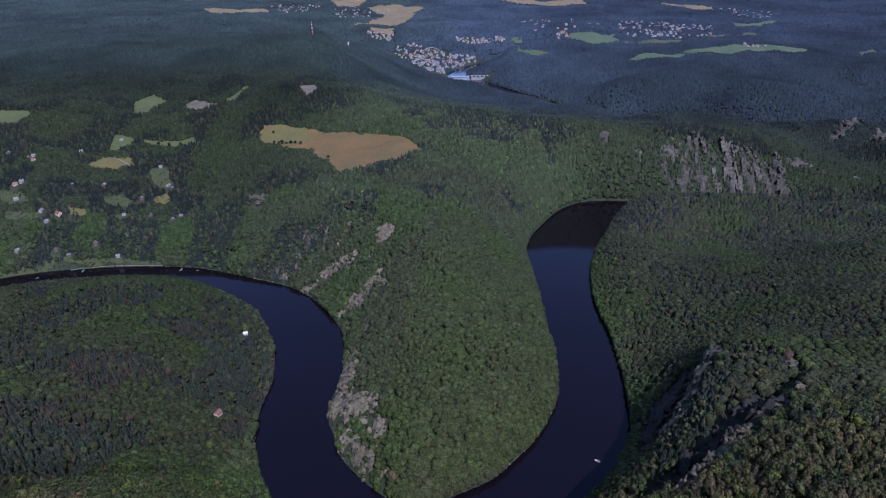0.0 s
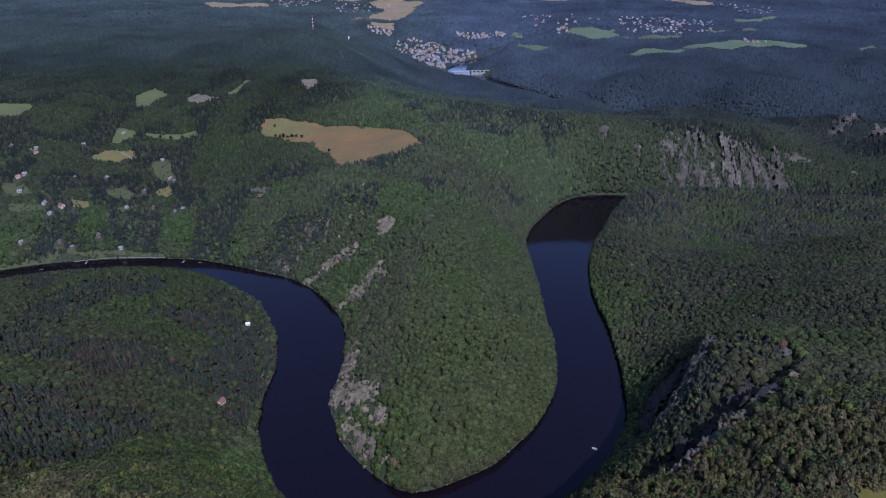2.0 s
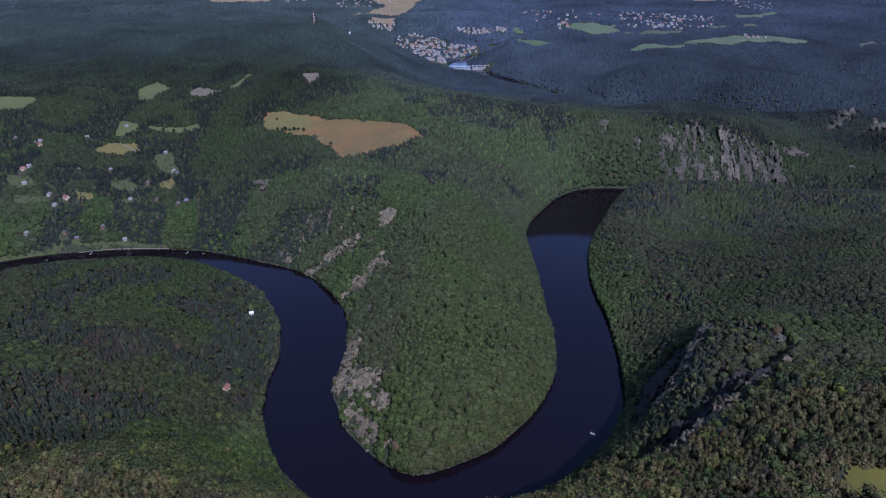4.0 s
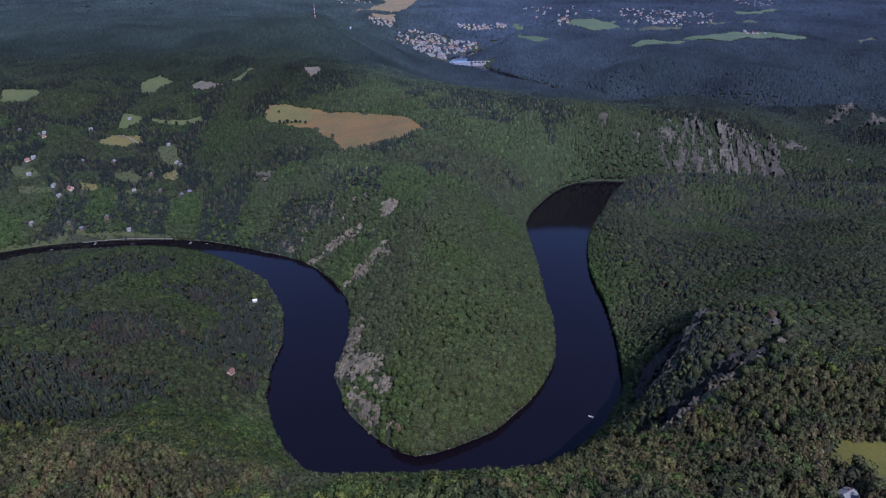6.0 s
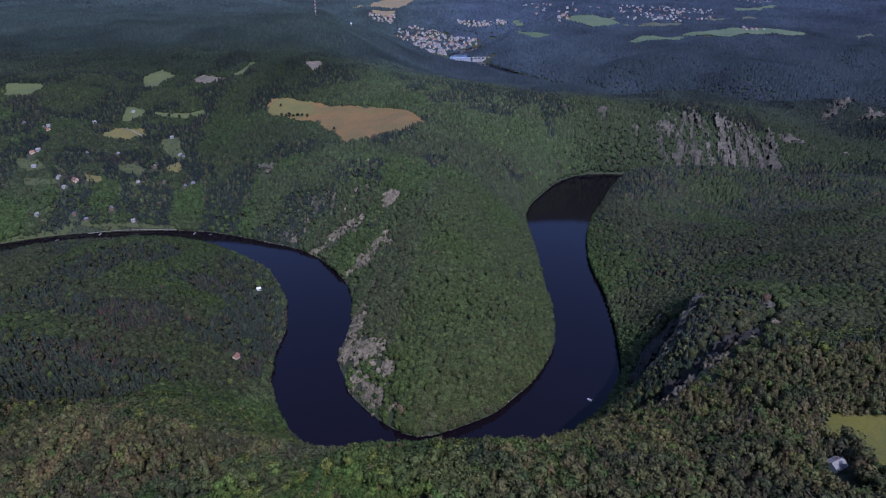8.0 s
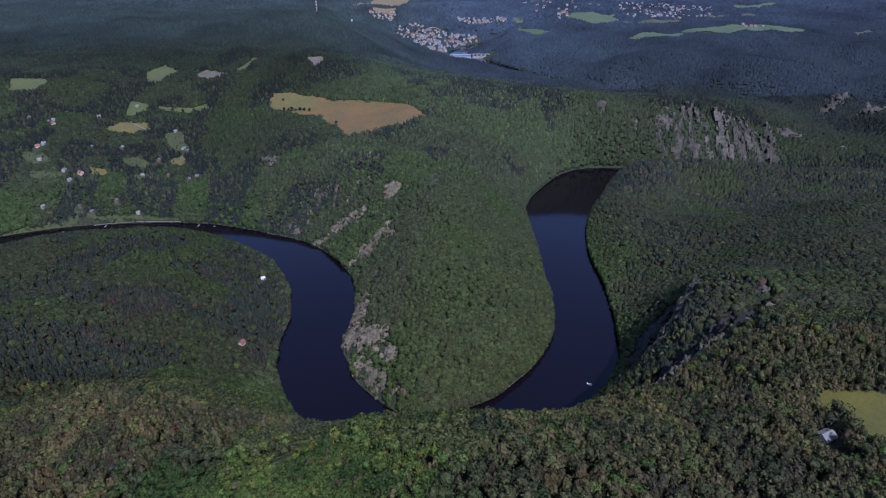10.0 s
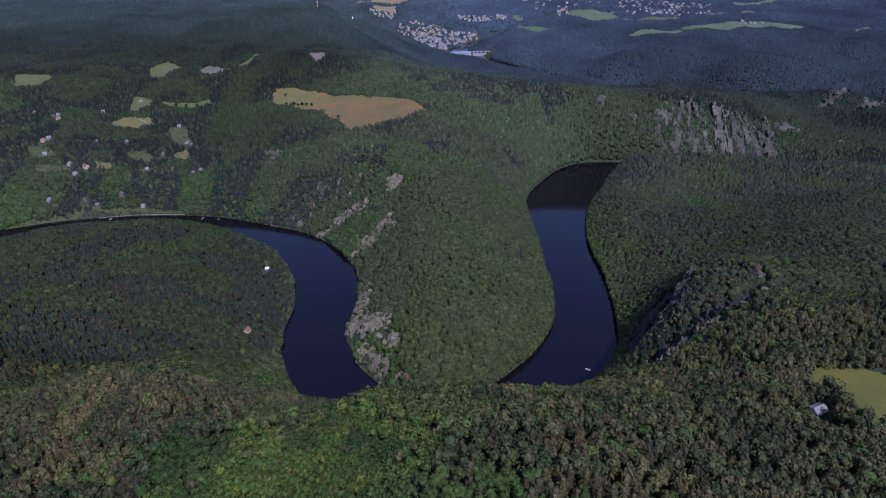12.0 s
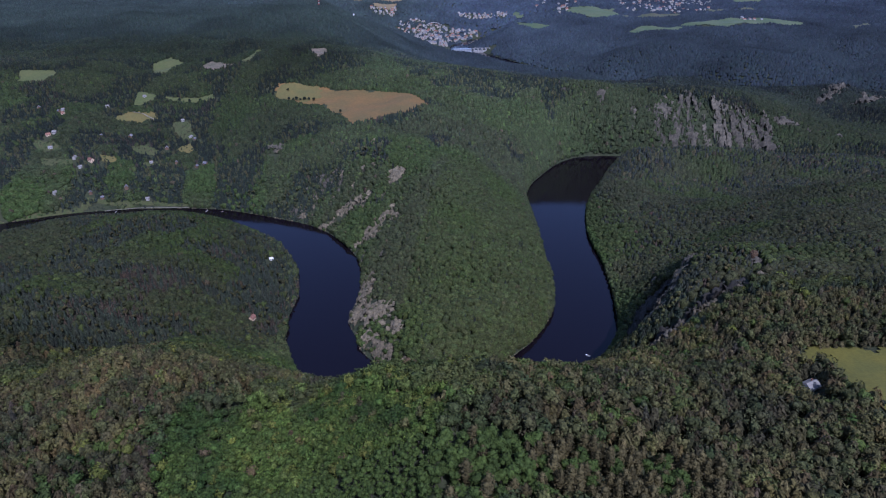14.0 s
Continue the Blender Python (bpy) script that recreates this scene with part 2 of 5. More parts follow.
PLASTER = material("white plaster", (0.34, 0.32, 0.27), 0.85, (0.26, 0.245, 0.21), 3, objects=0.2)
WHITEWASH = material("bright whitewash", (0.60, 0.59, 0.55), 0.8, (0.54, 0.53, 0.49), 2)
CREAM = material("cream plaster", (0.34, 0.30, 0.235), 0.85, (0.28, 0.25, 0.20), 3, objects=0.2)
OCHRE = material("ochre plaster", (0.58, 0.42, 0.26), 0.85, (0.48, 0.36, 0.24), 3, objects=0.2)
TILES = material("clay roof", (0.20, 0.095, 0.062), 0.8, (0.15, 0.08, 0.055), 2, objects=0.35)
SLATE = material("grey roof", (0.17, 0.17, 0.18), 0.6, (0.12, 0.12, 0.125), 2, objects=0.35)
PALE_ROOF = material("pale metal roof", (0.20, 0.193, 0.172), 0.75, (0.165, 0.158, 0.142), 1.5, spec=0.2)
TIMBER = material("brown timber", (0.16, 0.10, 0.06), 0.8, (0.10, 0.066, 0.042), 1)
GLASS = material("dark window glass", (0.02, 0.025, 0.03), 0.1, spec=0.5)
CONCRETE = material("pale concrete", (0.30, 0.295, 0.27), 0.85, (0.24, 0.235, 0.22), 12)
HALL = material("pale blue cladding", (0.26, 0.30, 0.34), 0.6, (0.22, 0.26, 0.30), 10)
WHITE = material("white gelcoat", (0.80, 0.80, 0.78), 0.3, size=2, spec=0.5)
RED_PAINT = material("red paint", (0.45, 0.07, 0.05), 0.5, size=4)
STEEL = material("steel", (0.45, 0.46, 0.47), 0.4, size=3, metal=0.7)
ROAD = material("light gravel track", (0.19, 0.175, 0.13), 0.95, (0.14, 0.13, 0.095), 6)

WATER = bpy.data.materials.new("river water")
WATER.use_nodes = True
_nodes, _links = WATER.node_tree.nodes, WATER.node_tree.links
_shader = _nodes["Principled BSDF"]
_shader.inputs["Base Color"].default_value = (0.0044, 0.0028, 0.0048, 1)
_shader.inputs["Roughness"].default_value, _shader.inputs["IOR"].default_value = 0.06, 1.33
_shader.inputs["Specular IOR Level"].default_value = 0.52
_place, _wave, _bump = _nodes.new("ShaderNodeNewGeometry"), _nodes.new("ShaderNodeTexNoise"), _nodes.new("ShaderNodeBump")
_wave.inputs["Scale"].default_value, _wave.inputs["Detail"].default_value = 0.6, 4
_bump.inputs["Strength"].default_value, _bump.inputs["Distance"].default_value = 0.25, 0.12
_links.new(_place.outputs["Position"], _wave.inputs["Vector"])
_links.new(_wave.outputs["Fac"], _bump.inputs["Height"])
_links.new(_bump.outputs["Normal"], _shader.inputs["Normal"])


# ---------------------------------------------------------------- mesh helpers
def mesh_of(name, verts, faces, mat, smooth=False):
    me = bpy.data.meshes.new(name)
    me.from_pydata([tuple(v) for v in verts], [], [tuple(f) for f in faces])
    me.materials.append(mat)
    if smooth:
        me.polygons.foreach_set("use_smooth", [True] * len(me.polygons))
    me.update()
    return me


def part(name, bm, mat, parent=None, label=""):
    """Links a bmesh as one mesh object under a thing or a part."""
    me = bpy.data.meshes.new(name)
    bm.to_mesh(me)
    bm.free()
    me.materials.append(mat)
    ob = new(name, me)
    ob.parent = parent
    return tagged(ob, label)


def box(bm, x0, y0, z0, x1, y1, z1, bevel=0.0):
    """A box, its edges bevelled, added to bm."""
    made = bmesh.ops.create_cube(bm, size=1.0, matrix=Matrix.LocRotScale(((x0 + x1) / 2, (y0 + y1) / 2, (z0 + z1) / 2), None, (x1 - x0, y1 - y0, z1 - z0)))
    if bevel:
        edges = list({e for v in made["verts"] for e in v.link_edges})
        bmesh.ops.bevel(bm, geom=edges, offset=bevel, segments=1, affect="EDGES")
    return bm


def tube(bm, a, b, ra, rb, sides=8):
    """A tapered tube from a to b, added to bm."""
    a, b = Vector(a), Vector(b)
    turn = (b - a).to_track_quat("Z", "Y").to_matrix().to_4x4()
    bmesh.ops.create_cone(bm, cap_ends=True, segments=sides, radius1=ra, radius2=rb, depth=(b - a).length, matrix=Matrix.Translation((a + b) / 2) @ turn)
    return bm


def ground_at(x, y):
    return float(height(np.array([x]), np.array([y]))[0])


def inside(x, y, polygon):
    x, y = np.asarray(x), np.asarray(y)
    hit = np.zeros(x.shape, bool)
    for (ax, ay), (bx, by) in zip(polygon, polygon[1:] + polygon[:1]):
        cross = (ay > y) != (by > y)
        hit ^= cross & (x < (bx - ax) * (y - ay) / ((by - ay) or 1e-9) + ax)
    return hit


# ---------------------------------------------------------------- ground and water
_rows = np.concatenate([np.arange(-420, 0, 20), np.arange(0, 1130, 6.0), 1130 + 4070 * (np.linspace(0, 1, 130) ** 1.3), np.linspace(5300, 9000, 12)])
_cols = np.linspace(-1, 1, 320)
_cols = np.sign(_cols) * (0.6 * np.abs(_cols) + 0.4 * np.abs(_cols) ** 3)
_gy = np.repeat(_rows[:, None], 320, 1)
_gx = _cols[None, :] * (760 + 0.95 * np.maximum(_gy, 0))
_gz = height(_gx, _gy)
_i = np.arange(len(_rows) * 320).reshape(len(_rows), 320)
_faces = np.stack([_i[:-1, :-1], _i[:-1, 1:], _i[1:, 1:], _i[1:, :-1]], -1).reshape(-1, 4)
ground = new("ground", mesh_of("ground", np.stack([_gx, _gy, _gz], -1).reshape(-1, 3).tolist(), _faces.tolist(), FLOOR, True))
tagged(ground, "wooded hills and river valley with dark green forest floor", "ground", kind="structure")

for _x0, _y0, _x1, _y1 in ((-2000, 230, 1700, 1150), (-200, 1400, 2100, 3300)):
    _w = new("water", mesh_of("water", [(_x0, _y0, 0), (_x1, _y0, 0), (_x1, _y1, 0), (_x0, _y1, 0)], [(0, 1, 2, 3)], WATER))
    tagged(_w, "calm dark blue river water between wooded banks", "river", kind="structure")

# ---------------------------------------------------------------- fields and clearings
LAWN = material("garden grass", (0.038, 0.052, 0.015), 0.95, (0.058, 0.060, 0.022), 9, grain=0.45)
FALLOW_FAR = material("dull far pasture", (0.072, 0.074, 0.040), 0.95, (0.060, 0.070, 0.036), 60, grain=0.13)
FALLOW = material("dry fallow grass", (0.115, 0.092, 0.026), 0.95, (0.090, 0.086, 0.026), 25, grain=0.13)
STUBBLE_PLOT = [(-354, 1080), (-347, 1111), (-252, 1128), (-113, 1092), (-74, 1073), (-37, 998), (-82, 950), (-175, 915), (-211, 975), (-249, 1026), (-291, 1046), (-339, 1050)]
MEADOW_PLOT = [(213, 216), (246, 230), (300, 229), (360, 218), (430, 180), (420, 120), (330, 80), (262, 104), (243, 150), (236, 176), (241, 203)]
NEAR_PLOTS = [
    ("stubble_field", STUBBLE_PLOT, STUBBLE, "harvested brown stubble field on the plateau among woods"),
    ("fallow_strip", [(-352, 1082), (-346, 1109), (-270, 1124), (-258, 1080), (-290, 1056), (-338, 1056)], FALLOW, "olive unmown strip at the edge of the stubble"),
    ("meadow", MEADOW_PLOT, GRASS, "mown yellow-green meadow beside a cottage on the ridge"),
    ("garden", [(-316, 518), (-306, 526), (-296, 502), (-301, 482), (-310, 495)], GRASS_FAR, "bright green clearing among conifers"),
    ("bank", [(-735, 690), (-640, 735), (-575, 766), (-505, 779), (-430, 779), (-430, 785), (-515, 788), (-592, 775), (-670, 742)], LAWN, "pale grassy river bank with a path"),
]
CLEARINGS = [
    ("meadow", [(-689, 1286), (-668, 1343), (-604, 1278), (-620, 1204), (-656, 1210)], GRASS_FAR, "dull green forest clearing on the slope"),
    ("clearing", [(-554, 1241), (-540, 1261), (-468, 1214), (-499, 1190), (-533, 1193)], SOIL, "brown cut-over clearing in the forest"),
    ("meadow", [(-466, 1225), (-462, 1354), (-436, 1360), (-438, 1220)], GRASS_FAR, "narrow pale green forest ride"),
    ("meadow", [(-573, 1079), (-477, 1084), (-465, 1062), (-567, 1060)], GRASS_FAR, "long green meadow edged with round bushes"),
    ("meadow", [(-639, 987), (-619, 1013), (-574, 1018), (-556, 995), (-591, 986)], FALLOW, "small tan meadow crossed by a track"),
    ("meadow", [(-622, 1030), (-630, 1086), (-592, 1080), (-586, 1060), (-605, 1030)], GRASS_FAR, "bright green garden plot in the woods"),
    ("meadow", [(-935, 1196), (-861, 1196), (-826, 1155), (-846, 1127), (-910, 1135)], GRASS_FAR, "green clearing on the wooded slope"),
    ("clearing", [(-327, 1333), (-290, 1342), (-269, 1287), (-291, 1254), (-314, 1274)], SOIL, "dull cut-over clearing on the hilltop"),
]
GARDENS = [
    ("garden", [(-529, 986), (-498, 993), (-465, 935), (-485, 927), (-511, 950)], LAWN, "light green cottage garden on the slope"),
    ("garden", [(-490, 909), (-470, 918), (-454, 895), (-464, 885), (-483, 892)], FALLOW, "small yellow-green orchard between trees"),
    ("garden", [(-568, 896), (-545, 913), (-515, 898), (-526, 883), (-558, 882)], LAWN, "green garden strip between hedges"),
    ("garden", [(-603, 860), (-574, 862), (-573, 847), (-595, 845)], FALLOW, "trodden tan garden beside a cottage"),
    ("garden", [(-744, 903), (-698, 901), (-672, 874), (-702, 864), (-728, 876)], LAWN, "green garden round a white cottage"),
    ("garden", [(-536, 863), (-512, 870), (-509, 856), (-528, 851)], LAWN, "small green lawn among trees"),
    ("garden", [(-710, 856), (-651, 845), (-634, 831), (-688, 824)], LAWN, "green garden round a row of cottages"),
]
FAR_STUBBLE = [
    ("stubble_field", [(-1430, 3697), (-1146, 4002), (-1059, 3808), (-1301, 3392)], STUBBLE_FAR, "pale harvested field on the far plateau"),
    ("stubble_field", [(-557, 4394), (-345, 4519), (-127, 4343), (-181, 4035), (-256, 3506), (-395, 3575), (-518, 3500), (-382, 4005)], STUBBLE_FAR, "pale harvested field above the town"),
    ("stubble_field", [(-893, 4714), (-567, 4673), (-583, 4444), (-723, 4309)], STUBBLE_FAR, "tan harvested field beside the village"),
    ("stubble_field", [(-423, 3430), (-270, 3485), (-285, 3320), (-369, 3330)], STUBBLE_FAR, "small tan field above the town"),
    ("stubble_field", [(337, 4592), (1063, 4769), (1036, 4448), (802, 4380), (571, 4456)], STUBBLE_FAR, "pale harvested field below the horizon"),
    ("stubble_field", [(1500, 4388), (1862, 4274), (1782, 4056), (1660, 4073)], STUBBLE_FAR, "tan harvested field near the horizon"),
]
FAR_PASTURES = [
    ("pasture", [(346, 3209), (544, 2720), (580, 2790), (800, 2830), (777, 2644), (621, 2580), (349, 3087)], PASTURE, "green pasture on the far plateau"),
    ("pasture", [(796, 2699), (1070, 2693), (999, 2567), (784, 2608)], FALLOW_FAR, "dull olive pasture below the far village"),
    ("pasture", [(311, 2733), (369, 2597), (457, 2500), (393, 2490), (323, 2600)], PASTURE, "green pasture above the far valley"),
    ("pasture", [(688, 2325), (807, 2420), (994, 2350), (907, 2290)], PASTURE, "narrow green pasture on the far ridge"),
    ("pasture", [(940, 2390), (1140, 2510), (1327, 2560), (1485, 2446), (1422, 2360), (1087, 2265)], PASTURE, "long green pasture on the far ridge"),
    ("pasture", [(1646, 2391), (1816, 2540), (1738, 2380), (1628, 2330)], FALLOW_FAR, "olive pasture on the far ridge"),
    ("pasture", [(1587, 3368), (1931, 3520), (1640, 3161), (1545, 3240)], PASTURE, "green pasture by the far village"),
    ("pasture", [(1222, 2822), (1471, 2915), (1503, 2855), (1230, 2760)], FALLOW_FAR, "olive field beside the far village"),
]
PLOTS = NEAR_PLOTS + CLEARINGS + GARDENS + FAR_STUBBLE + FAR_PASTURES


def plot(name, corners, mat, label):
    """A field as a sheet on the ground, with uneven edges."""
    xs, ys = zip(*corners)
    step = max((max(xs) - min(xs)), (max(ys) - min(ys))) / 60
    gx, gy = np.meshgrid(np.arange(min(xs) - step, max(xs) + step, step), np.arange(min(ys) - step, max(ys) + step, step))
    wob = step * 2.5
    keep = inside(gx + (speckle(gx, gy, step * 5, 5) - 0.5) * wob * 2, gy + (speckle(gx, gy, step * 5, 6) - 0.5) * wob * 2, corners)
    lift = 1.3 if name == "fallow_strip" else 1.1 if mat is GRASS else 0.35 if max(ys) < 700 else 0.8 if max(ys) < 1500 else 3.0
    gz = height(gx, gy) + lift
    index, verts, faces = {}, [], []
    for a in range(gx.shape[0] - 1):
        for b in range(gx.shape[1] - 1):
            if keep[a, b]:
                face = []
                for c in ((a, b), (a, b + 1), (a + 1, b + 1), (a + 1, b)):
                    if c not in index:
                        index[c] = len(verts)
                        verts.append((gx[c], gy[c], gz[c]))
                    face.append(index[c])
                faces.append(face)
    return tagged(new(name, mesh_of(name, verts, faces, mat, True)), label, "field", kind="structure")


for _plot in PLOTS:
    plot(*_plot)

def ribbon(name, label, line, wide, mat, lift):
    """A narrow track on the ground."""
    line = dense([(x, y, 0) for x, y in line], 8)[:, :2]
    way = np.gradient(line, axis=0)
    way /= np.linalg.norm(way, axis=1, keepdims=True)
    side = np.stack([-way[:, 1], way[:, 0]], 1) * wide / 2
    l, r = line + side, line - side
    z = height(line[:, 0], line[:, 1]) + lift
    verts = [p for a, b, c in zip(l, r, z) for p in ((a[0], a[1], c), (b[0], b[1], c))]
    faces = [(2 * k, 2 * k + 1, 2 * k + 3, 2 * k + 2) for k in range(len(line) - 1)]
    return tagged(new(name, mesh_of(name, verts, faces, mat)), label, "track", kind="structure")


ribbon("track", "pale gravel track across the small meadow", [(-611, 1013), (-594, 1012), (-580, 1005), (-566, 996)], 3.0, ROAD, 1.4)
ribbon("track", "pale path along the grassy river bank", [(-720, 692), (-640, 733), (-575, 765), (-505, 778), (-430, 780)], 3.0, ROAD, 1.2)

# ---------------------------------------------------------------- rock
# Outcrops: middle x, y, half sizes along and across, turn in degrees, blocks, block width, block height, and warm, grey
# or dark.
CLIFF_ROCKS = [
    (545, 1092, 112, 38, 4, 300, 3.9, 13, "grey"), (642, 1084, 62, 34, -4, 160, 3.8, 12, "grey"), (440, 1096, 36, 9, 0, 40, 3.6, 10, "grey"), (437, 1082, 9, 12, 0, 9, 3.4, 7, "grey"),
    (316, 1104, 8, 11, 0, 9, 3.4, 6, "grey"), (383, 1090, 9, 14, 0, 18, 3.6, 6, "grey"), (243, 1118, 10, 7, 0, 8, 3.4, 5, "grey"), (735, 1128, 30, 10, -10, 26, 4, 6, "grey"),
    (718, 1124, 20, 9, 0, 22, 3.6, 9, "grey"), (771, 1107, 8, 5, 0, 7, 3.4, 8, "grey"), (834, 1102, 9, 5, 0, 7, 3.4, 8, "grey"),
]
TALUS = [
    (930, 1328, 46, 9, 40, 40, 4.5, 12, "grey"), (965, 1370, 50, 8, 40, 36, 4.5, 12, "grey"), (1000, 1405, 60, 20, 40, 60, 5, 11, "grey"), (1040, 1345, 52, 11, 35, 50, 4.5, 11, "grey"),
    (1075, 1370, 40, 18, 30, 36, 5, 11, "grey"),
]
KNOLL_ROCKS = [
    (-82, 746, 17, 19, 20, 80, 3.6, 6.5, "warm"), (-184, 702, 8, 5, 18, 14, 2.8, 4.5, "warm"), (-172, 716, 10, 8, 18, 30, 3.2, 5.5, "warm"), (-158, 720, 12, 10, 18, 44, 3.2, 6, "warm"),
    (-142, 727, 11, 9, 0, 36, 3.2, 6, "warm"), (-130, 712, 8, 6, 10, 16, 3, 5, "warm"), (-126, 728, 6, 5, 10, 8, 2.8, 4.5, "warm"),
]
SLOPE_ROCKS = [
    (-195, 702, 6, 13, 20, 24, 3, 5, "warm"), (-306, 886, 13, 10, 0, 16, 4, 6, "grey"), (-205, 785, 24, 18, 30, 18, 2.8, 5, "grey"), (-160, 745, 30, 25, 30, 26, 2.8, 5, "grey"),
    (-125, 735, 22, 26, 0, 16, 2.6, 4.5, "grey"), (-150, 790, 30, 20, 0, 14, 3, 5, "grey"), (-242, 742, 20, 12, -20, 14, 2.6, 4.5, "grey"),
]
SHORE_ROCKS = [
    (-106, 512, 13, 36, -4, 120, 3.6, 6, "warm"), (-60, 412, 9, 14, 20, 30, 3.2, 5.5, "warm"), (-98, 455, 20, 34, 14, 130, 3.6, 5.5, "warm"), (-74, 440, 13, 22, 20, 46, 3.2, 5, "warm"),
    (-82, 396, 9, 22, 30, 46, 3, 4.5, "warm"), (-68, 376, 8, 8, 30, 16, 3, 4, "warm"), (-60, 530, 12, 12, 0, 5, 2.6, 5, "warm"), (104, 468, 5, 5, 0, 5, 2.4, 5, "warm"),
]
RIB_ROCKS = [
    (-120, 634, 9, 6, 22, 18, 3, 5, "warm"), (-112, 640, 15, 12, 22, 64, 3.4, 6, "warm"), (-132, 634, 9, 7, 22, 22, 3, 5, "warm"), (-78, 643, 10, 7, 0, 22, 3, 5.5, "warm"),
    (-96, 652, 9, 9, 0, 26, 3.2, 5.5, "warm"), (-84, 650, 8, 7, 30, 18, 3, 5, "warm"), (-104, 628, 6, 5, 0, 9, 2.8, 4.5, "warm"), (-82, 664, 6, 5, 0, 8, 2.8, 4.5, "warm"),
    (-118, 590, 7, 26, 0, 22, 2.8, 4, "grey"),
]
# Faces beside the fins; dark means rock with the gully's shade painted in.
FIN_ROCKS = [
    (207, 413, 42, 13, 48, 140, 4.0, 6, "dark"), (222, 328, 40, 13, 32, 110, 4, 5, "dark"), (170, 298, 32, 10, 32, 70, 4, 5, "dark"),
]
CREST_ROCKS = [
    (247, 431, 13, 8, 48, 54, 3.8, 9, "grey"), (228, 411, 14, 8, 48, 48, 3.8, 9.5, "warm"), (209, 388, 14, 8, 48, 48, 3.8, 9.5, "grey"), (191, 367, 12, 7, 48, 40, 3.8, 9.5, "warm"),
    (228, 470, 8, 6, 48, 18, 3, 5, "grey"), (272, 400, 7, 5, 20, 7, 2.6, 4, "warm"), (286, 380, 6, 5, 30, 7, 2.6, 4, "grey"), (264, 340, 10, 6, 32, 24, 3.4, 7, "warm"),
    (236, 322, 13, 7, 32, 36, 3.6, 8, "grey"),
]
RIM_ROCKS = [
    (205, 303, 14, 8, 32, 52, 3.8, 9, "warm"), (176, 287, 13, 7, 32, 44, 3.8, 9, "grey"), (156, 274, 11, 7, 32, 34, 3.6, 8, "warm"), (310, 400, 8, 6, 0, 8, 2.6, 4, "grey"),
    (-48, 203, 26, 8, 4, 34, 2.6, 4.2, "warm"), (-90, 205, 24, 7, -8, 24, 2.6, 4, "grey"), (-70, 190, 16, 5, 0, 10, 2.4, 3.8, "warm"), (-8, 208, 14, 6, 0, 10, 2.4, 3.6, "grey"),
]
SPOT_ROCKS = [
    (-174, 788), (-176, 773), (-204, 783), (-215, 766), (-231, 737), (-121, 786), (-138, 781), (-97, 710), (-120, 732), (-186, 752), (-91, 580),
    (-97, 571), (-63, 573), (-303, 877), (-128, 846), (-152, 757), (-216, 748), (-63, 385), (-71, 379), (-52, 368), (-76, 405), (-63, 409),
]
OUTCROPS = [(x, y, 4.5 + x % 3, 4 + y % 4, 30, 7, 2.6, 4.5, "warm" if (x + y) % 3 else "grey") for x, y in SPOT_ROCKS] + CLIFF_ROCKS + TALUS + KNOLL_ROCKS + SLOPE_ROCKS + SHORE_ROCKS + RIB_ROCKS + FIN_ROCKS + CREST_ROCKS + RIM_ROCKS


def open_ground(x, y):
    """Where trees stay away from bare rock, wider on the slope below it."""
    low = np.where((y < 900) & (x < 100), 1.0, 0.0)
    return np.maximum(rockiness(x, y), np.maximum(rockiness(x, y + 5 * low), np.maximum(rockiness(x, y + 10 * low), 0.8 * rockiness(x, y + 15 * low))))


def rockiness(x, y):
    """1 on bare rock, falling to 0 outside the outcrops."""
    x, y = np.asarray(x, float), np.asarray(y, float)
    most = np.zeros(x.shape)
    shift_u, shift_v = (speckle(x, y, 12, 26) - 0.5) * 0.5, (speckle(x, y, 12, 27) - 0.5) * 0.9
    for ox, oy, a, b, turn, n, w, h, _ in OUTCROPS:
        k = np.nonzero((np.abs(x - ox) < 1.9 * max(a, b)) & (np.abs(y - oy) < 1.9 * max(a, b)))[0]
        c, s = math.cos(radians(turn)), math.sin(radians(turn))
        u, v = ((x[k] - ox) * c + (y[k] - oy) * s) / a + shift_u[k], ((y[k] - oy) * c - (x[k] - ox) * s) / b + shift_v[k]
        full = min(0.92 if oy < 900 else 0.74, n * w * w * (1.8 if oy < 900 else 3.0) / (math.pi * a * b))
        full = full * np.where((speckle(x[k], y[k], 7, 28) > 0.3) | (oy > 900), 1.0, 0.5)
        most[k] = np.maximum(most[k], full * np.clip(2.3 - 1.9 * np.hypot(u, v), 0, 1))
    return most


def stone_shape(rng, sides=7):
    """An angular block, one wide and one high: three uneven rings and a broken top."""
    verts, faces = [], []
    lean = rng.uniform(-0.18, 0.18, 2)
    for z, r in ((-0.5, 0.62), (0.1, 0.55), (0.36, 0.44), (0.5, 0.24)):
        for k in range(sides):
            a = 2 * math.pi * (k + rng.uniform(-0.3, 0.3)) / sides
            q = r * rng.uniform(0.7, 1.2)
            verts.append((q * math.cos(a) + lean[0] * z, q * math.sin(a) + lean[1] * z, z + rng.uniform(-0.1, 0.1)))
    for ring in range(3):
        for k in range(sides):
            a, b = ring * sides + k, ring * sides + (k + 1) % sides
            faces += [(a, b, b + sides), (a, b + sides, a + sides)]
    faces += [(3 * sides, 3 * sides + k, 3 * sides + k + 1) for k in range(1, sides - 1)]
    return np.array(verts), np.array(faces)


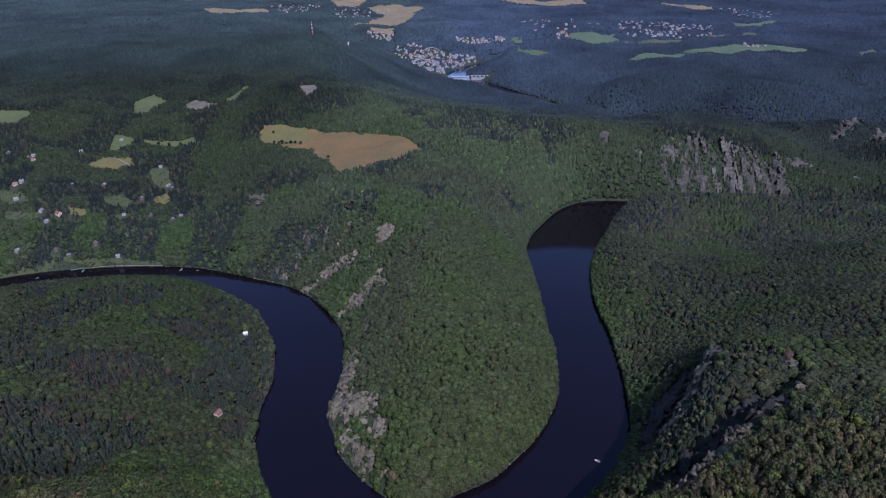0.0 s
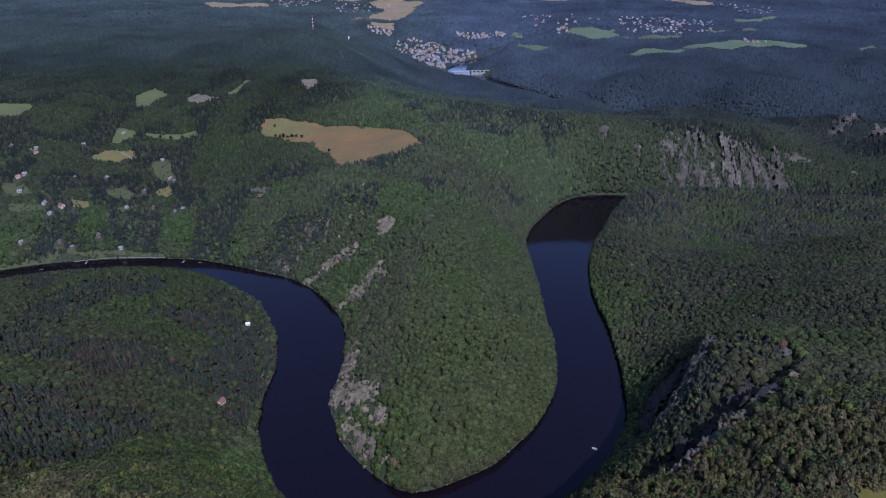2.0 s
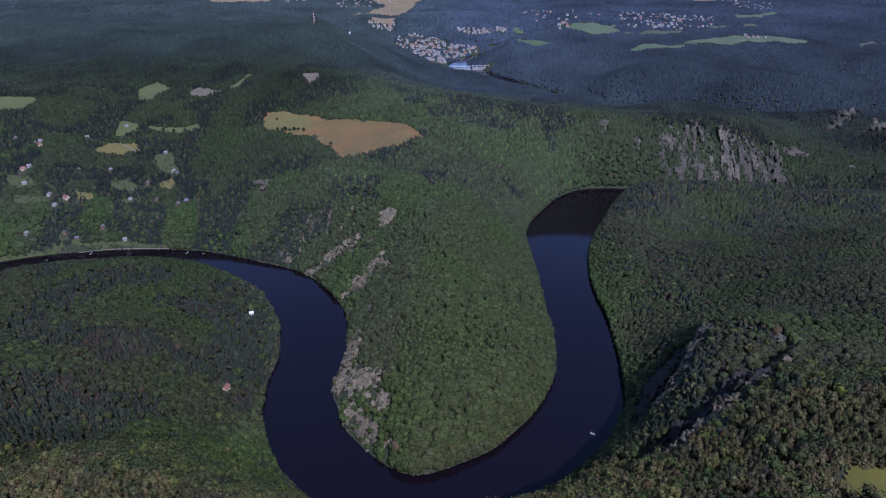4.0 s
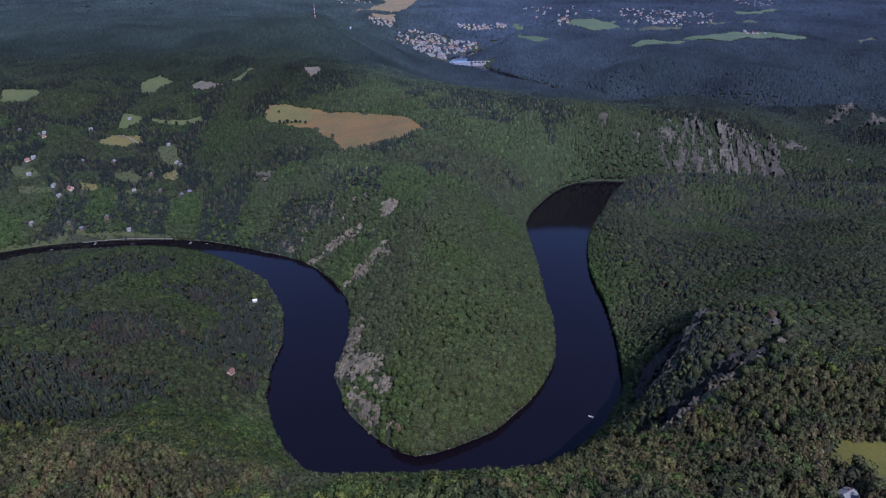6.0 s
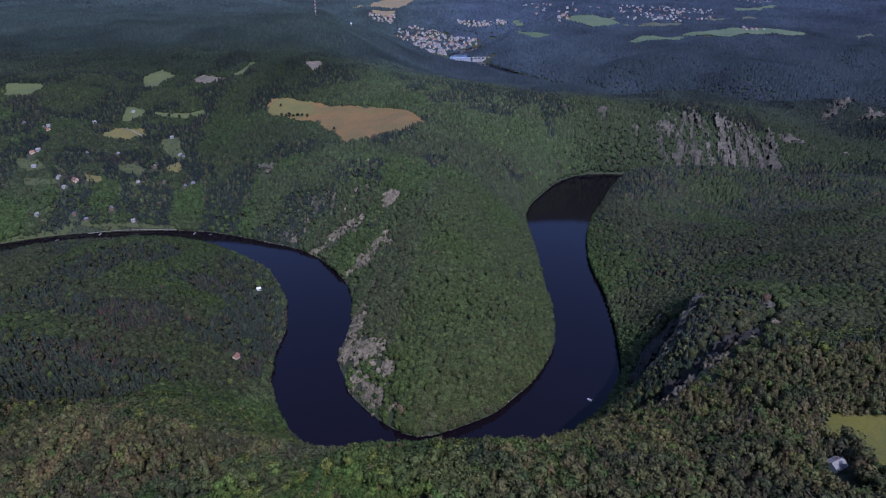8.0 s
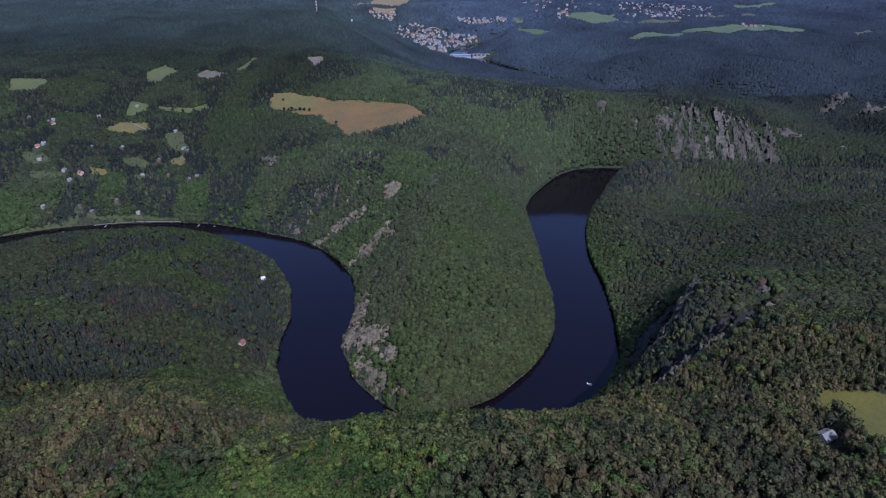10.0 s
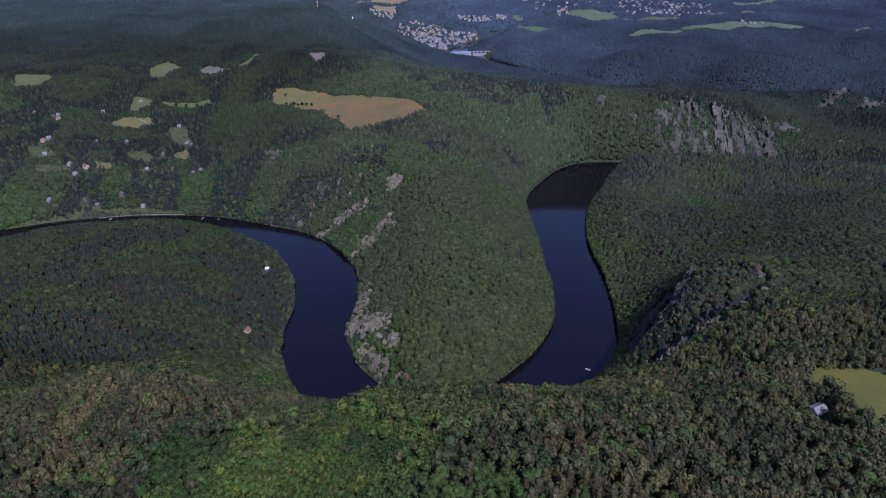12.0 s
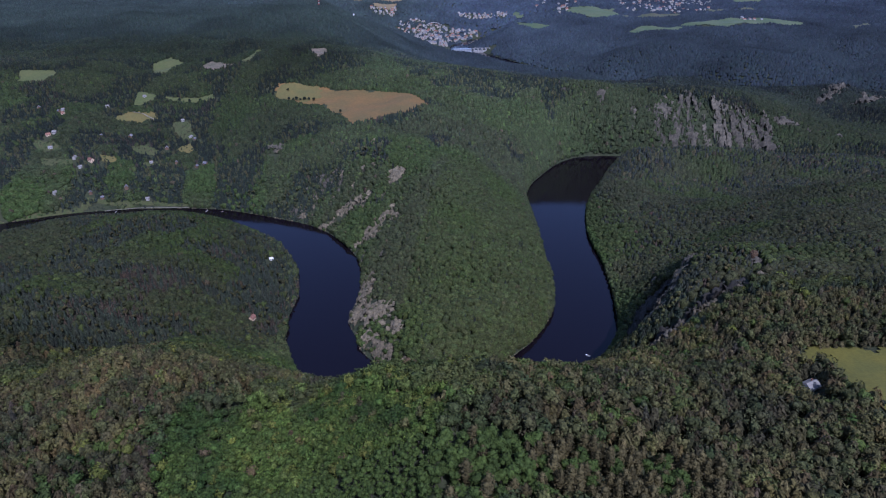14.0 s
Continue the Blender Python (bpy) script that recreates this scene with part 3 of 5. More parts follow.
def repeat(templates, pick, place, scale, turn):
    """Many copies of small shapes as one block of corners and triangles."""
    verts, faces, owner, base = [], [], [], 0
    for k, (tv, tf) in enumerate(templates):
        w = np.nonzero(pick == k)[0]
        if len(w):
            c, s = np.cos(turn[w])[:, None], np.sin(turn[w])[:, None]
            v = tv[None] * scale[w][:, None, :]
            v = np.stack([v[..., 0] * c - v[..., 1] * s, v[..., 0] * s + v[..., 1] * c, v[..., 2]], -1) + place[w][:, None, :]
            verts.append(v.reshape(-1, 3))
            faces.append((tf[None] + (base + np.arange(len(w)) * len(tv))[:, None, None]).reshape(-1, 3))
            owner.append(np.repeat(w, len(tv)))
            base += len(w) * len(tv)
    return np.vstack(verts), np.vstack(faces), np.concatenate(owner)


def big_mesh(name, verts, faces, mat, leaf=None, smooth=False):
    me = bpy.data.meshes.new(name)
    me.vertices.add(len(verts))
    me.vertices.foreach_set("co", np.asarray(verts, np.float32).ravel())
    me.loops.add(3 * len(faces))
    me.loops.foreach_set("vertex_index", np.asarray(faces, np.int32).ravel())
    me.polygons.add(len(faces))
    me.polygons.foreach_set("loop_start", np.arange(0, 3 * len(faces), 3, dtype=np.int32))
    if smooth:
        me.polygons.foreach_set("use_smooth", np.ones(len(faces), bool))
    me.update(calc_edges=True)
    if leaf is not None:
        me.attributes.new("leaf", "FLOAT_COLOR", "POINT").data.foreach_set("color", np.asarray(leaf, np.float32).ravel())
    me.materials.append(mat)
    return me


def joined(*shapes):
    verts, faces, n = [], [], 0
    for v, f in shapes:
        verts.append(np.asarray(v, float))
        faces.append(np.asarray(f, int) + n)
        n += len(v)
    return np.vstack(verts), np.vstack(faces)


def crag(ox, oy, a, b, turn, full, rough, gaps):
    """A broken rock face on the ground: ribs and gullies down the slope, ledges across it, ragged edges and gaps."""
    step = 1.15 if oy < 900 else 1.8
    gu, gv = np.meshgrid(np.arange(-1.6 * a, 1.6 * a, step), np.arange(-1.6 * b, 1.6 * b, step))
    c, s = math.cos(radians(turn)), math.sin(radians(turn))
    x, y = ox + gu * c - gv * s, oy + gu * s + gv * c
    x, y = x + (speckle(x, y, 2.1, 41) - 0.5) * step, y + (speckle(x, y, 2.1, 42) - 0.5) * step
    ground_z = height(x, y)
    edge = np.hypot(gu / a, gv / b) + (speckle(x, y, 9, 21) - 0.45) * 1.3 + (speckle(x, y, 3.5, 22) - 0.5) * 0.7
    keep = (edge < 1.0) & (speckle(x, y, 6.0 if oy > 900 else 3.4, 23) < (0.32 if oy < 900 else 0.42) + 0.45 * min(full, 1)) & (ground_z > 0.15)
    h = height(np.array([ox - 9, ox + 9, ox, ox]), np.array([oy, oy, oy - 9, oy + 9]))
    fall = np.array([h[1] - h[0], h[3] - h[2]]) + 1e-6
    fall /= np.linalg.norm(fall)
    across, down = x * fall[1] - y * fall[0], x * fall[0] + y * fall[1]
    if oy > 900 and rough > 10:
        keep &= speckle(across, 0.3 * down, 8, 57) > 0.36
    keep &= speckle(x, y, 4.0, 58) > gaps
    z = ground_z.copy()
    for size, amount, seed in ((2.6 * rough, 0.95, 51), (1.1 * rough, 0.5, 52), (0.45 * rough, 0.2, 53)):
        ridge = 1 - np.abs(2 * speckle(across, 0.32 * down, size, seed) - 1) * 1.6
        z += rough * amount * np.clip(ridge, -0.4, 1) * 0.75
    ledge = 0.75 * rough
    level = z / ledge + 1.3 * speckle(x, y, 1.2 * rough, 54)
    part_way = level - np.floor(level)
    z += ledge * (np.clip((part_way - 0.3) / 0.35, 0, 1) - part_way)
    z += 0.2 - np.clip(edge - 0.7, 0, 1) * rough * 0.9
    quad = keep[:-1, :-1]
    index = np.arange(x.size).reshape(x.shape)
    p, q, r, t = index[:-1, :-1][quad], index[:-1, 1:][quad], index[1:, 1:][quad], index[1:, :-1][quad]
    faces = np.vstack([np.stack([p, q, r], 1), np.stack([p, r, t], 1)])
    used, faces = np.unique(faces, return_inverse=True)
    return np.stack([x.ravel(), y.ravel(), z.ravel()], 1)[used], faces.reshape(-1, 3)


_rng = np.random.RandomState(11)
STONES = [stone_shape(_rng) for _ in range(12)]
for _ox, _oy, _a, _b, _turn, _blocks, _w, _h, _kind in OUTCROPS:
    _spiky = _oy < 480 and _kind != "dark" and _h >= 7
    _count = int(_blocks * (0.12 if _h > 8 and _oy > 900 else 0.5 if _spiky else 0.35)) + 3
    _ang, _rad = _rng.uniform(0, 2 * math.pi, _count), np.sqrt(_rng.uniform(0, 1, _count)) * _rng.uniform(0.8, 1.15, _count)
    _u, _v = _a * _rad * np.cos(_ang), _b * _rad * np.sin(_ang)
    _c, _s = math.cos(radians(_turn)), math.sin(radians(_turn))
    _x, _y = _ox + _u * _c - _v * _s, _oy + _u * _s + _v * _c
    _z = height(_x, _y)
    _ok = _z > 0.2
    _x, _y, _z = _x[_ok], _y[_ok], _z[_ok]
    _n = len(_x)
    _size = _rng.uniform(0.55, 1.45, (_n, 1))
    _w, _h = (0.55 * _w, 0.6 * _h) if _spiky else (_w, _h)
    _scale = np.hstack([_w * _size * _rng.uniform(0.7, 1.4, (_n, 1)), _w * _size * _rng.uniform(0.7, 1.3, (_n, 1)), _h * _size * _rng.uniform(0.7, 1.3, (_n, 1))])
    _verts, _fs, _ = repeat(STONES, _rng.randint(0, 12, _n), np.stack([_x, _y, _z], 1), _scale, _rng.uniform(0, 6.28, _n))
    _bv, _bf = crag(_ox, _oy, _a, _b, _turn, _blocks * _w * _w * (1.5 if _oy < 900 else 2.8) / (math.pi * _a * _b), _h * (1.7 if _kind == "dark" else 0.75 if _spiky else 1.0), 0.34 if _spiky else 0.0)
    _verts, _fs = joined((_verts, _fs), (_bv, _bf)) if len(_bf) else (_verts, _fs)
    _ob = new("rock_outcrop", big_mesh("rock_outcrop", _verts, _fs, {"grey": ROCK, "warm": ROCK_WARM, "dark": ROCK_SHADED}[_kind]))
    tagged(_ob, "rock face in a gully, its shade painted in as dark colour" if _kind == "dark" else "weathered grey cliff of jagged rock on the slope" if _kind == "grey" else "bare brownish jagged rock outcrop on the wooded slope", "rock", "outcrops on the slopes", "structure")

# Stones along the water's edge.
_x, _y, _s = [], [], []
for _line in (WATERS[0],):
    for (_ax, _ay, _aw), (_bx, _by, _bw) in zip(_line, _line[1:]):
        for _side in (-1, 1):
            for _k in np.arange(0, 1, 3.2 / math.hypot(_bx - _ax, _by - _ay)):
                _n = math.hypot(_bx - _ax, _by - _ay)
                _w = _aw + _k * (_bw - _aw) + _rng.uniform(-0.6, 1.8)
                _x.append(_ax + _k * (_bx - _ax) - _side * _w * (_by - _ay) / _n)
                _y.append(_ay + _k * (_by - _ay) + _side * _w * (_bx - _ax) / _n)
_x, _y = np.array(_x), np.array(_y)
_ok = np.abs(shore_distance(_x, _y) - 0.6) < 1.6
_ok &= _rng.rand(len(_x)) < 0.12 + 0.7 * (speckle(_x, _y, 40, 9) > 0.45)
_x, _y = _x[_ok], _y[_ok]
_scale = _rng.uniform(0.6, 2.1, (len(_x), 1)) * _rng.uniform(0.7, 1.3, (len(_x), 3))
_verts, _fs, _ = repeat(STONES, _rng.randint(0, 12, len(_x)), np.stack([_x, _y, np.full(len(_x), 0.25)], 1), _scale, _rng.uniform(0, 6.28, len(_x)))
tagged(new("shore_stones", big_mesh("shore_stones", _verts, _fs, ROCK_WARM)), "pale stones along the river's edge", "stones", kind="stuff")

# ---------------------------------------------------------------- forest
def lumpy(rng, rounds, lo=0.78, hi=1.15):
    """A lumpy ball of radius about one."""
    bm = bmesh.new()
    bmesh.ops.create_icosphere(bm, subdivisions=rounds, radius=1.0)
    v = np.array([p.co for p in bm.verts])
    f = np.array([[p.index for p in q.verts] for q in bm.faces])
    bm.free()
    v *= rng.uniform(lo, hi, (len(v), 1))
    return v, f


def tufts(rng, n, size, shell=1.0, flat=0.0):
    """Small ragged leaf clumps round a ball, each a triangle that faces roughly outwards."""
    out = []
    while len(out) < n:
        d = rng.normal(size=3)
        d /= np.linalg.norm(d)
        if d[2] < -0.35:
            continue
        out.append(d)
    verts, faces = [], []
    for d in out:
        nrm = d + rng.normal(size=3) * 0.55 + np.array([0, 0, flat])
        nrm /= np.linalg.norm(nrm)
        u = np.cross(nrm, rng.normal(size=3))
        u /= np.linalg.norm(u)
        w = np.cross(nrm, u)
        c, q = d * shell * rng.uniform(0.85, 1.12), size * rng.uniform(0.6, 1.3)
        for k in range(3):
            a = 2.094 * k + rng.uniform(-0.4, 0.4)
            verts.append(c + q * rng.uniform(0.8, 1.3) * (math.cos(a) * u + math.sin(a) * w))
        faces.append((len(verts) - 3, len(verts) - 2, len(verts) - 1))
    return np.array(verts), np.array(faces)


def stem(r, top):
    """A tapered four-sided trunk up to that height."""
    v = [(r * x, r * y, 0) for x, y in ((1, 1), (-1, 1), (-1, -1), (1, -1))] + [(r * x / 2, r * y / 2, top) for x, y in ((1, 1), (-1, 1), (-1, -1), (1, -1))]
    f = [t for k in range(4) for t in ((k, (k + 1) % 4, 4 + (k + 1) % 4), (k, 4 + (k + 1) % 4, 4 + k))]
    return np.array(v), np.array(f)


def dome(rng, sides=8, low=0.46):
    """A lumpy dome of three rings, one wide in radius and one high."""
    v, f = [], []
    for z, r, m in ((low, 0.86, sides), (0.70, 1.0, sides), (0.88, 0.62, sides // 2 + 1)):
        for j in range(m):
            a, q = 2 * math.pi * (j + rng.uniform(-0.25, 0.25)) / m, r * rng.uniform(0.72, 1.2)
            v.append((q * math.cos(a), q * math.sin(a), z + rng.uniform(-0.08, 0.08)))
    v.append((rng.uniform(-0.15, 0.15), rng.uniform(-0.15, 0.15), rng.uniform(0.93, 1.03)))
    top = sides // 2 + 1
    for j in range(sides):
        a, b = j, (j + 1) % sides
        f += [(a, b, b + sides), (a, b + sides, a + sides)]
        u, w = 2 * sides + int(j * top / sides), 2 * sides + int(((j + 1) % sides) * top / sides) % top
        f.append((a + sides, b + sides, w))
        if u != w:
            f.append((a + sides, w, u))
    f += [(2 * sides + k, 2 * sides + (k + 1) % top, len(v) - 1) for k in range(top)]
    return np.array(v), np.array(f)


def cap(rng):
    """A small low crown for woods some way off, leafy down to its foot."""
    v = []
    for z, r, m in ((0.10, 1.0, 6), (0.82, 0.6, 3)):
        for j in range(m):
            a, q = 2 * math.pi * (j + rng.uniform(-0.3, 0.3)) / m, r * rng.uniform(0.75, 1.2)
            v.append((q * math.cos(a), q * math.sin(a), z + rng.uniform(-0.1, 0.14)))
    f = [(6, 7, 8)]
    for j in range(3):
        k = (j + 1) % 3
        f += [(2 * j, 2 * j + 1, 6 + j), (2 * j + 1, 2 * k, 6 + k), (2 * j + 1, 6 + k, 6 + j)]
    return np.array(v), np.array(f)


def broadleaf(rng, fine, leaves=8):
    """A broad crown, one wide in radius and one high."""
    if not fine:
        tv, tf = tufts(rng, leaves, 0.34)
        return joined(dome(rng, 6, 0.14), (tv * (0.98, 0.98, 0.30) + (0, 0, 0.70), tf))
    ball, faces = lumpy(rng, 1, 0.62, 1.0)
    tv, tf = tufts(rng, 52, 0.235)
    return joined((ball * (0.94, 0.94, 0.28) + (0, 0, 0.68), faces), (tv * (1.0, 1.0, 0.31) + (0, 0, 0.68), tf), stem(0.06, 0.5))


def conifer(rng):
    """A pointed crown of drooping tiers, one wide in radius and one high."""
    shapes, tiers, sides = [], 3, 6
    for k in range(tiers):
        low, r = 0.10 + 0.78 * k / tiers, 1.0 - 0.86 * k / tiers
        ring = []
        for j in range(sides):
            a, q = 2 * math.pi * (j + rng.uniform(-0.3, 0.3)) / sides, r * rng.uniform(0.6, 1.15)
            ring.append((q * math.cos(a), q * math.sin(a), low + rng.uniform(-0.05, 0.04)))
        tip = (rng.uniform(-0.05, 0.05), rng.uniform(-0.05, 0.05), min(1.0, low + 1.5 * 0.70 / tiers + 0.06))
        shapes.append((np.array(ring + [tip]), np.array([(j, (j + 1) % sides, sides) for j in range(sides)])))
    return joined(*shapes)


def pine(rng, fine):
    """A high open crown on a bare stem."""
    shapes = []
    for _ in range(4 if fine else 2):
        ball, faces = lumpy(rng, 1, 0.7, 1.15)
        shapes.append((ball * (0.55, 0.55, 0.15) + (rng.uniform(-0.4, 0.4), rng.uniform(-0.4, 0.4), rng.uniform(0.62, 0.86)), faces))
    if fine:
        tv, tf = tufts(rng, 44, 0.22)
        shapes += [(tv * (0.95, 0.95, 0.26) + (0, 0, 0.74), tf), stem(0.05, 0.75)]
    return joined(*shapes)


def clump(rng):
    """A small pointed crown for woods far off."""
    sides = 5
    v = []
    for j in range(sides):
        a, q = 2 * math.pi * (j + rng.uniform(-0.35, 0.35)) / sides, rng.uniform(0.75, 1.25)
        v.append((q * math.cos(a), q * math.sin(a), rng.uniform(-0.1, 0.2)))
    v.append((rng.uniform(-0.2, 0.2), rng.uniform(-0.2, 0.2), rng.uniform(0.9, 1.05)))
    return np.array(v), np.array([(j, (j + 1) % sides, sides) for j in range(sides)])


def spruce_like(rng):
    """A tall rounded crown of drooping boughs, one wide in radius and one high."""
    ball, faces = lumpy(rng, 1, 0.7, 1.05)
    ball[:, :2] *= (0.82 - 0.30 * ball[:, 2:3])
    n = 50
    up = rng.uniform(0.16, 1.0, n) ** 0.9
    verts, tris = [], []
    for k in range(n):
        a = rng.uniform(0, 6.283)
        r = (1.05 - 0.9 * up[k] ** 1.6) * rng.uniform(0.8, 1.15)
        c = np.array((r * math.cos(a), r * math.sin(a), up[k]))
        out, side = np.array((math.cos(a), math.sin(a), -0.10)), np.array((-math.sin(a), math.cos(a), 0.0))
        w, l = rng.uniform(0.14, 0.26), rng.uniform(0.16, 0.34)
        verts += [c + l * out + (0, 0, -0.03), c - 0.5 * l * out + w * side + (0, 0, 0.03), c - 0.5 * l * out - w * side + (0, 0, 0.03)]
        tris.append((3 * k, 3 * k + 1, 3 * k + 2))
    return joined((ball * (0.95, 0.95, 0.40) + (0, 0, 0.55), faces), (np.array(verts), np.array(tris)), stem(0.05, 0.3))


_rng = np.random.RandomState(23)
FINE = [broadleaf(_rng, True) for _ in range(7)] + [spruce_like(_rng) for _ in range(5)] + [pine(_rng, True) for _ in range(4)]
ROUGH = [broadleaf(_rng, False) for _ in range(7)] + [conifer(_rng) for _ in range(5)] + [pine(_rng, False) for _ in range(4)]
PLAIN = [cap(_rng) for _ in range(7)] + [conifer(_rng) for _ in range(5)] + [cap(_rng) for _ in range(4)]
FAR_WOODS = [clump(_rng) for _ in range(8)]
KINDS = {0: (0, 7), 1: (7, 12), 2: (12, 16)}

# Trees near the cottage and in front of the ridge stand as single things; the woods leave their places free.
SINGLE_PLOT = [(-95, 62), (110, 62), (118, 96), (-100, 96)]
KEEP_FREE = []


# Young green broadleaf stand on the ridge, with pines to both sides.
GREEN_STAND = [(-137, 20), (-143, 92), (-154, 119), (-165, 144), (-132, 151), (-96, 161), (-55, 152), (-28, 132), (-8, 112), (-13, 88), (-20, 66), (-20, 20)]


def species(x, y, rng):
    """0 broadleaf, 1 conifer, 2 pine, 3 dead conifer, from where a tree stands."""
    n = len(x)
    big, mid = speckle(x, y, 150, 11), speckle(x, y, 45, 12)
    x, y = x + (speckle(x, y, 22, 18) - 0.5) * 26, y + (speckle(x, y, 22, 19) - 0.5) * 26
    conif = np.clip((0.55 * big + 0.45 * mid - 0.47) * 9, 0.03, 0.9)
    pen = inside(x, y, [(140, 850), (150, 500), (90, 380), (-10, 330), (-90, 380), (-130, 560), (-90, 760), (20, 900)])
    conif = np.where(pen, 0.04, conif)
    conif = np.where((x < -125) & (y < 230), np.where(mid > 0.35, 0.94, 0.6), conif)
    conif = np.where((x > 0) & (y < 300), np.clip(0.08 + x / 85 + (mid - 0.5) * 0.8, 0.06, 0.86), conif)
    conif = np.where(inside(x, y, GREEN_STAND), 0.03, conif)
    conif = np.where((x < -180) & (x > -430) & (y > 300) & (y < 600), np.clip(0.55 + (mid - 0.45) * 4.5, 0.12, 0.94), conif)
    conif = np.where((x < -330) & (y > 760) & (y < 1400), np.clip(0.28 + (mid - 0.5) * 6 + 0.35 * (y > 1060), 0.04, 0.92), conif)
    conif = np.where((x > 230) & (y > 300) & (y < 1000), np.clip(0.22 + (mid - 0.5) * 1.8, 0.04, 0.6), conif)
    kind = np.where(rng.rand(n) < conif, 1, 0)
    kind = np.where((kind == 1) & (rng.rand(n) < 0.15 + 0.1 * (y < 300)), 2, kind)
    dead = 0.02 + 0.3 * ((speckle(x, y, 60, 13) > 0.78) & (y > 300)) + 0.55 * (np.hypot((x + 325) / 42, (y - 430) / 62) < 1) + 0.6 * (np.hypot((x + 297) / 16, (y - 553) / 14) < 1)
    return np.where((kind > 0) & (rng.rand(n) < dead), 3, kind)


def leaf_colour(kind, x, y, rng):
    n = len(x)
    tone = np.array([(0.047, 0.056, 0.018), (0.025, 0.032, 0.018), (0.064, 0.063, 0.021), (0.056, 0.046, 0.027)])[kind]
    near_pine = ((kind == 1) & (y < 300))[:, None]
    tone = np.where(near_pine, np.array((0.062, 0.053, 0.021)) * rng.uniform(0.7, 1.25, (n, 1)) * rng.uniform(0.92, 1.08, (n, 3)), tone)
    fresh = np.clip((speckle(x, y, 70, 14) - 0.45) * 3, 0, 1) * (kind == 0)
    wx, wy = x + (speckle(x, y, 22, 18) - 0.5) * 26, y + (speckle(x, y, 22, 19) - 0.5) * 26
    fresh = np.maximum(0.7 * fresh * np.clip((1300 - y) / 500, 0.3, 1), 0.85 * (kind == 0) * inside(wx, wy, GREEN_STAND))
    tone = tone * (1 - fresh[:, None]) + np.array((0.043, 0.068, 0.012)) * fresh[:, None]
    tone = np.where(((kind == 0) & (rng.rand(n) < 0.035))[:, None], (0.064, 0.086, 0.019), tone)
    tone = np.where(((kind == 0) & (rng.rand(n) < 0.005))[:, None], (0.080, 0.060, 0.028), tone)
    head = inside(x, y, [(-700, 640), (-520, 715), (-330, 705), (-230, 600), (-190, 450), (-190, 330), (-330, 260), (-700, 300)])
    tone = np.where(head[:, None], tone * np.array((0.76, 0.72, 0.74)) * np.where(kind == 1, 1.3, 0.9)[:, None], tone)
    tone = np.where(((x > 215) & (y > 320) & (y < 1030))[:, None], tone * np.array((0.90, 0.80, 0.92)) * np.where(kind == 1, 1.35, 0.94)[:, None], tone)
    # Darker leaves at the right edge of the bank stand in for cloud shade.
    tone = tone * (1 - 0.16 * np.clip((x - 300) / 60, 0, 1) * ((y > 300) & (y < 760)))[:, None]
    crest = inside(x, y, [(140, 640), (100, 400), (-10, 350), (-60, 420), (-30, 640), (0, 820), (90, 800)]) & (kind == 0)
    tone = np.where(crest[:, None], 0.5 * tone + 0.5 * np.array((0.044, 0.062, 0.012)), tone)
    arm = inside(x, y, [(200, 950), (150, 500), (90, 360), (-10, 320), (-100, 360), (-140, 560), (-200, 720), (-60, 950)])
    tone = np.where(arm[:, None], tone * np.array((0.95, 0.89, 0.98)), tone)
    patch = (speckle(x, y, 16, 33) - 0.5) * np.clip((340 - y) / 80, 0, 1)
    tone = tone * (1 + 0.7 * patch[:, None] * np.array((1.25, 1.0, 0.6)))
    tone = np.where(((kind == 0) & (y < 330) & (rng.rand(n) < 0.05))[:, None], np.array((0.088, 0.098, 0.018)), tone)
    rim = np.clip(1 - np.abs(y - 208) / 22, 0, 1) * (np.abs(x + 55) < 90) * (kind == 0)
    tone = tone * (1 - 0.6 * rim[:, None]) + np.array((0.072, 0.074, 0.036)) * 0.6 * rim[:, None]
    east = np.clip((x - 500) / 300, 0, 1) * np.clip((y - 900) / 150, 0, 1)
    tone = tone * (1 - 0.17 * east[:, None])
    tone = tone * (1.0 + 0.03 * np.clip((320 - y) / 80, 0, 1))[:, None]
    # Distance haze put into the leaf colour: bluer from mid valley on, paler far off.
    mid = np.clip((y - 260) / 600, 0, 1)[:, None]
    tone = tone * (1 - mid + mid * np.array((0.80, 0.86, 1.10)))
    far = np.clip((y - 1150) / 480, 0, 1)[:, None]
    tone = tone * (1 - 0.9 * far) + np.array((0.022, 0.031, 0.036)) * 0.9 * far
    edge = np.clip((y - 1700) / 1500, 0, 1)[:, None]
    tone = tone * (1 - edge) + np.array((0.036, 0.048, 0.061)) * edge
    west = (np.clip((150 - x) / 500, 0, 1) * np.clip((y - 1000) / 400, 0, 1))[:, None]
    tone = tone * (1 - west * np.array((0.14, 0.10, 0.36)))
    # Leaf colour darkened by region on the slopes left and right.
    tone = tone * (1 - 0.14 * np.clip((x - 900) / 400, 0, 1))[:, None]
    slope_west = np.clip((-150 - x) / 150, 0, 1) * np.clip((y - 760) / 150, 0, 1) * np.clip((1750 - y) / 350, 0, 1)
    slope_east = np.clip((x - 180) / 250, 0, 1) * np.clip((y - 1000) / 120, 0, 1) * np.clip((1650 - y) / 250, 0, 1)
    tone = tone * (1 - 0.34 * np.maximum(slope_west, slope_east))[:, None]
    # Cloud shade on the far right hills is painted into the leaves.
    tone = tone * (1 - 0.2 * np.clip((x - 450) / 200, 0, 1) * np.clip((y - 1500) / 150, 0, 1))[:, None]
    stands = (speckle(x, y, 230, 35) - 0.5) * 0.5 + (speckle(x, y, 85, 36) - 0.5) * 0.4
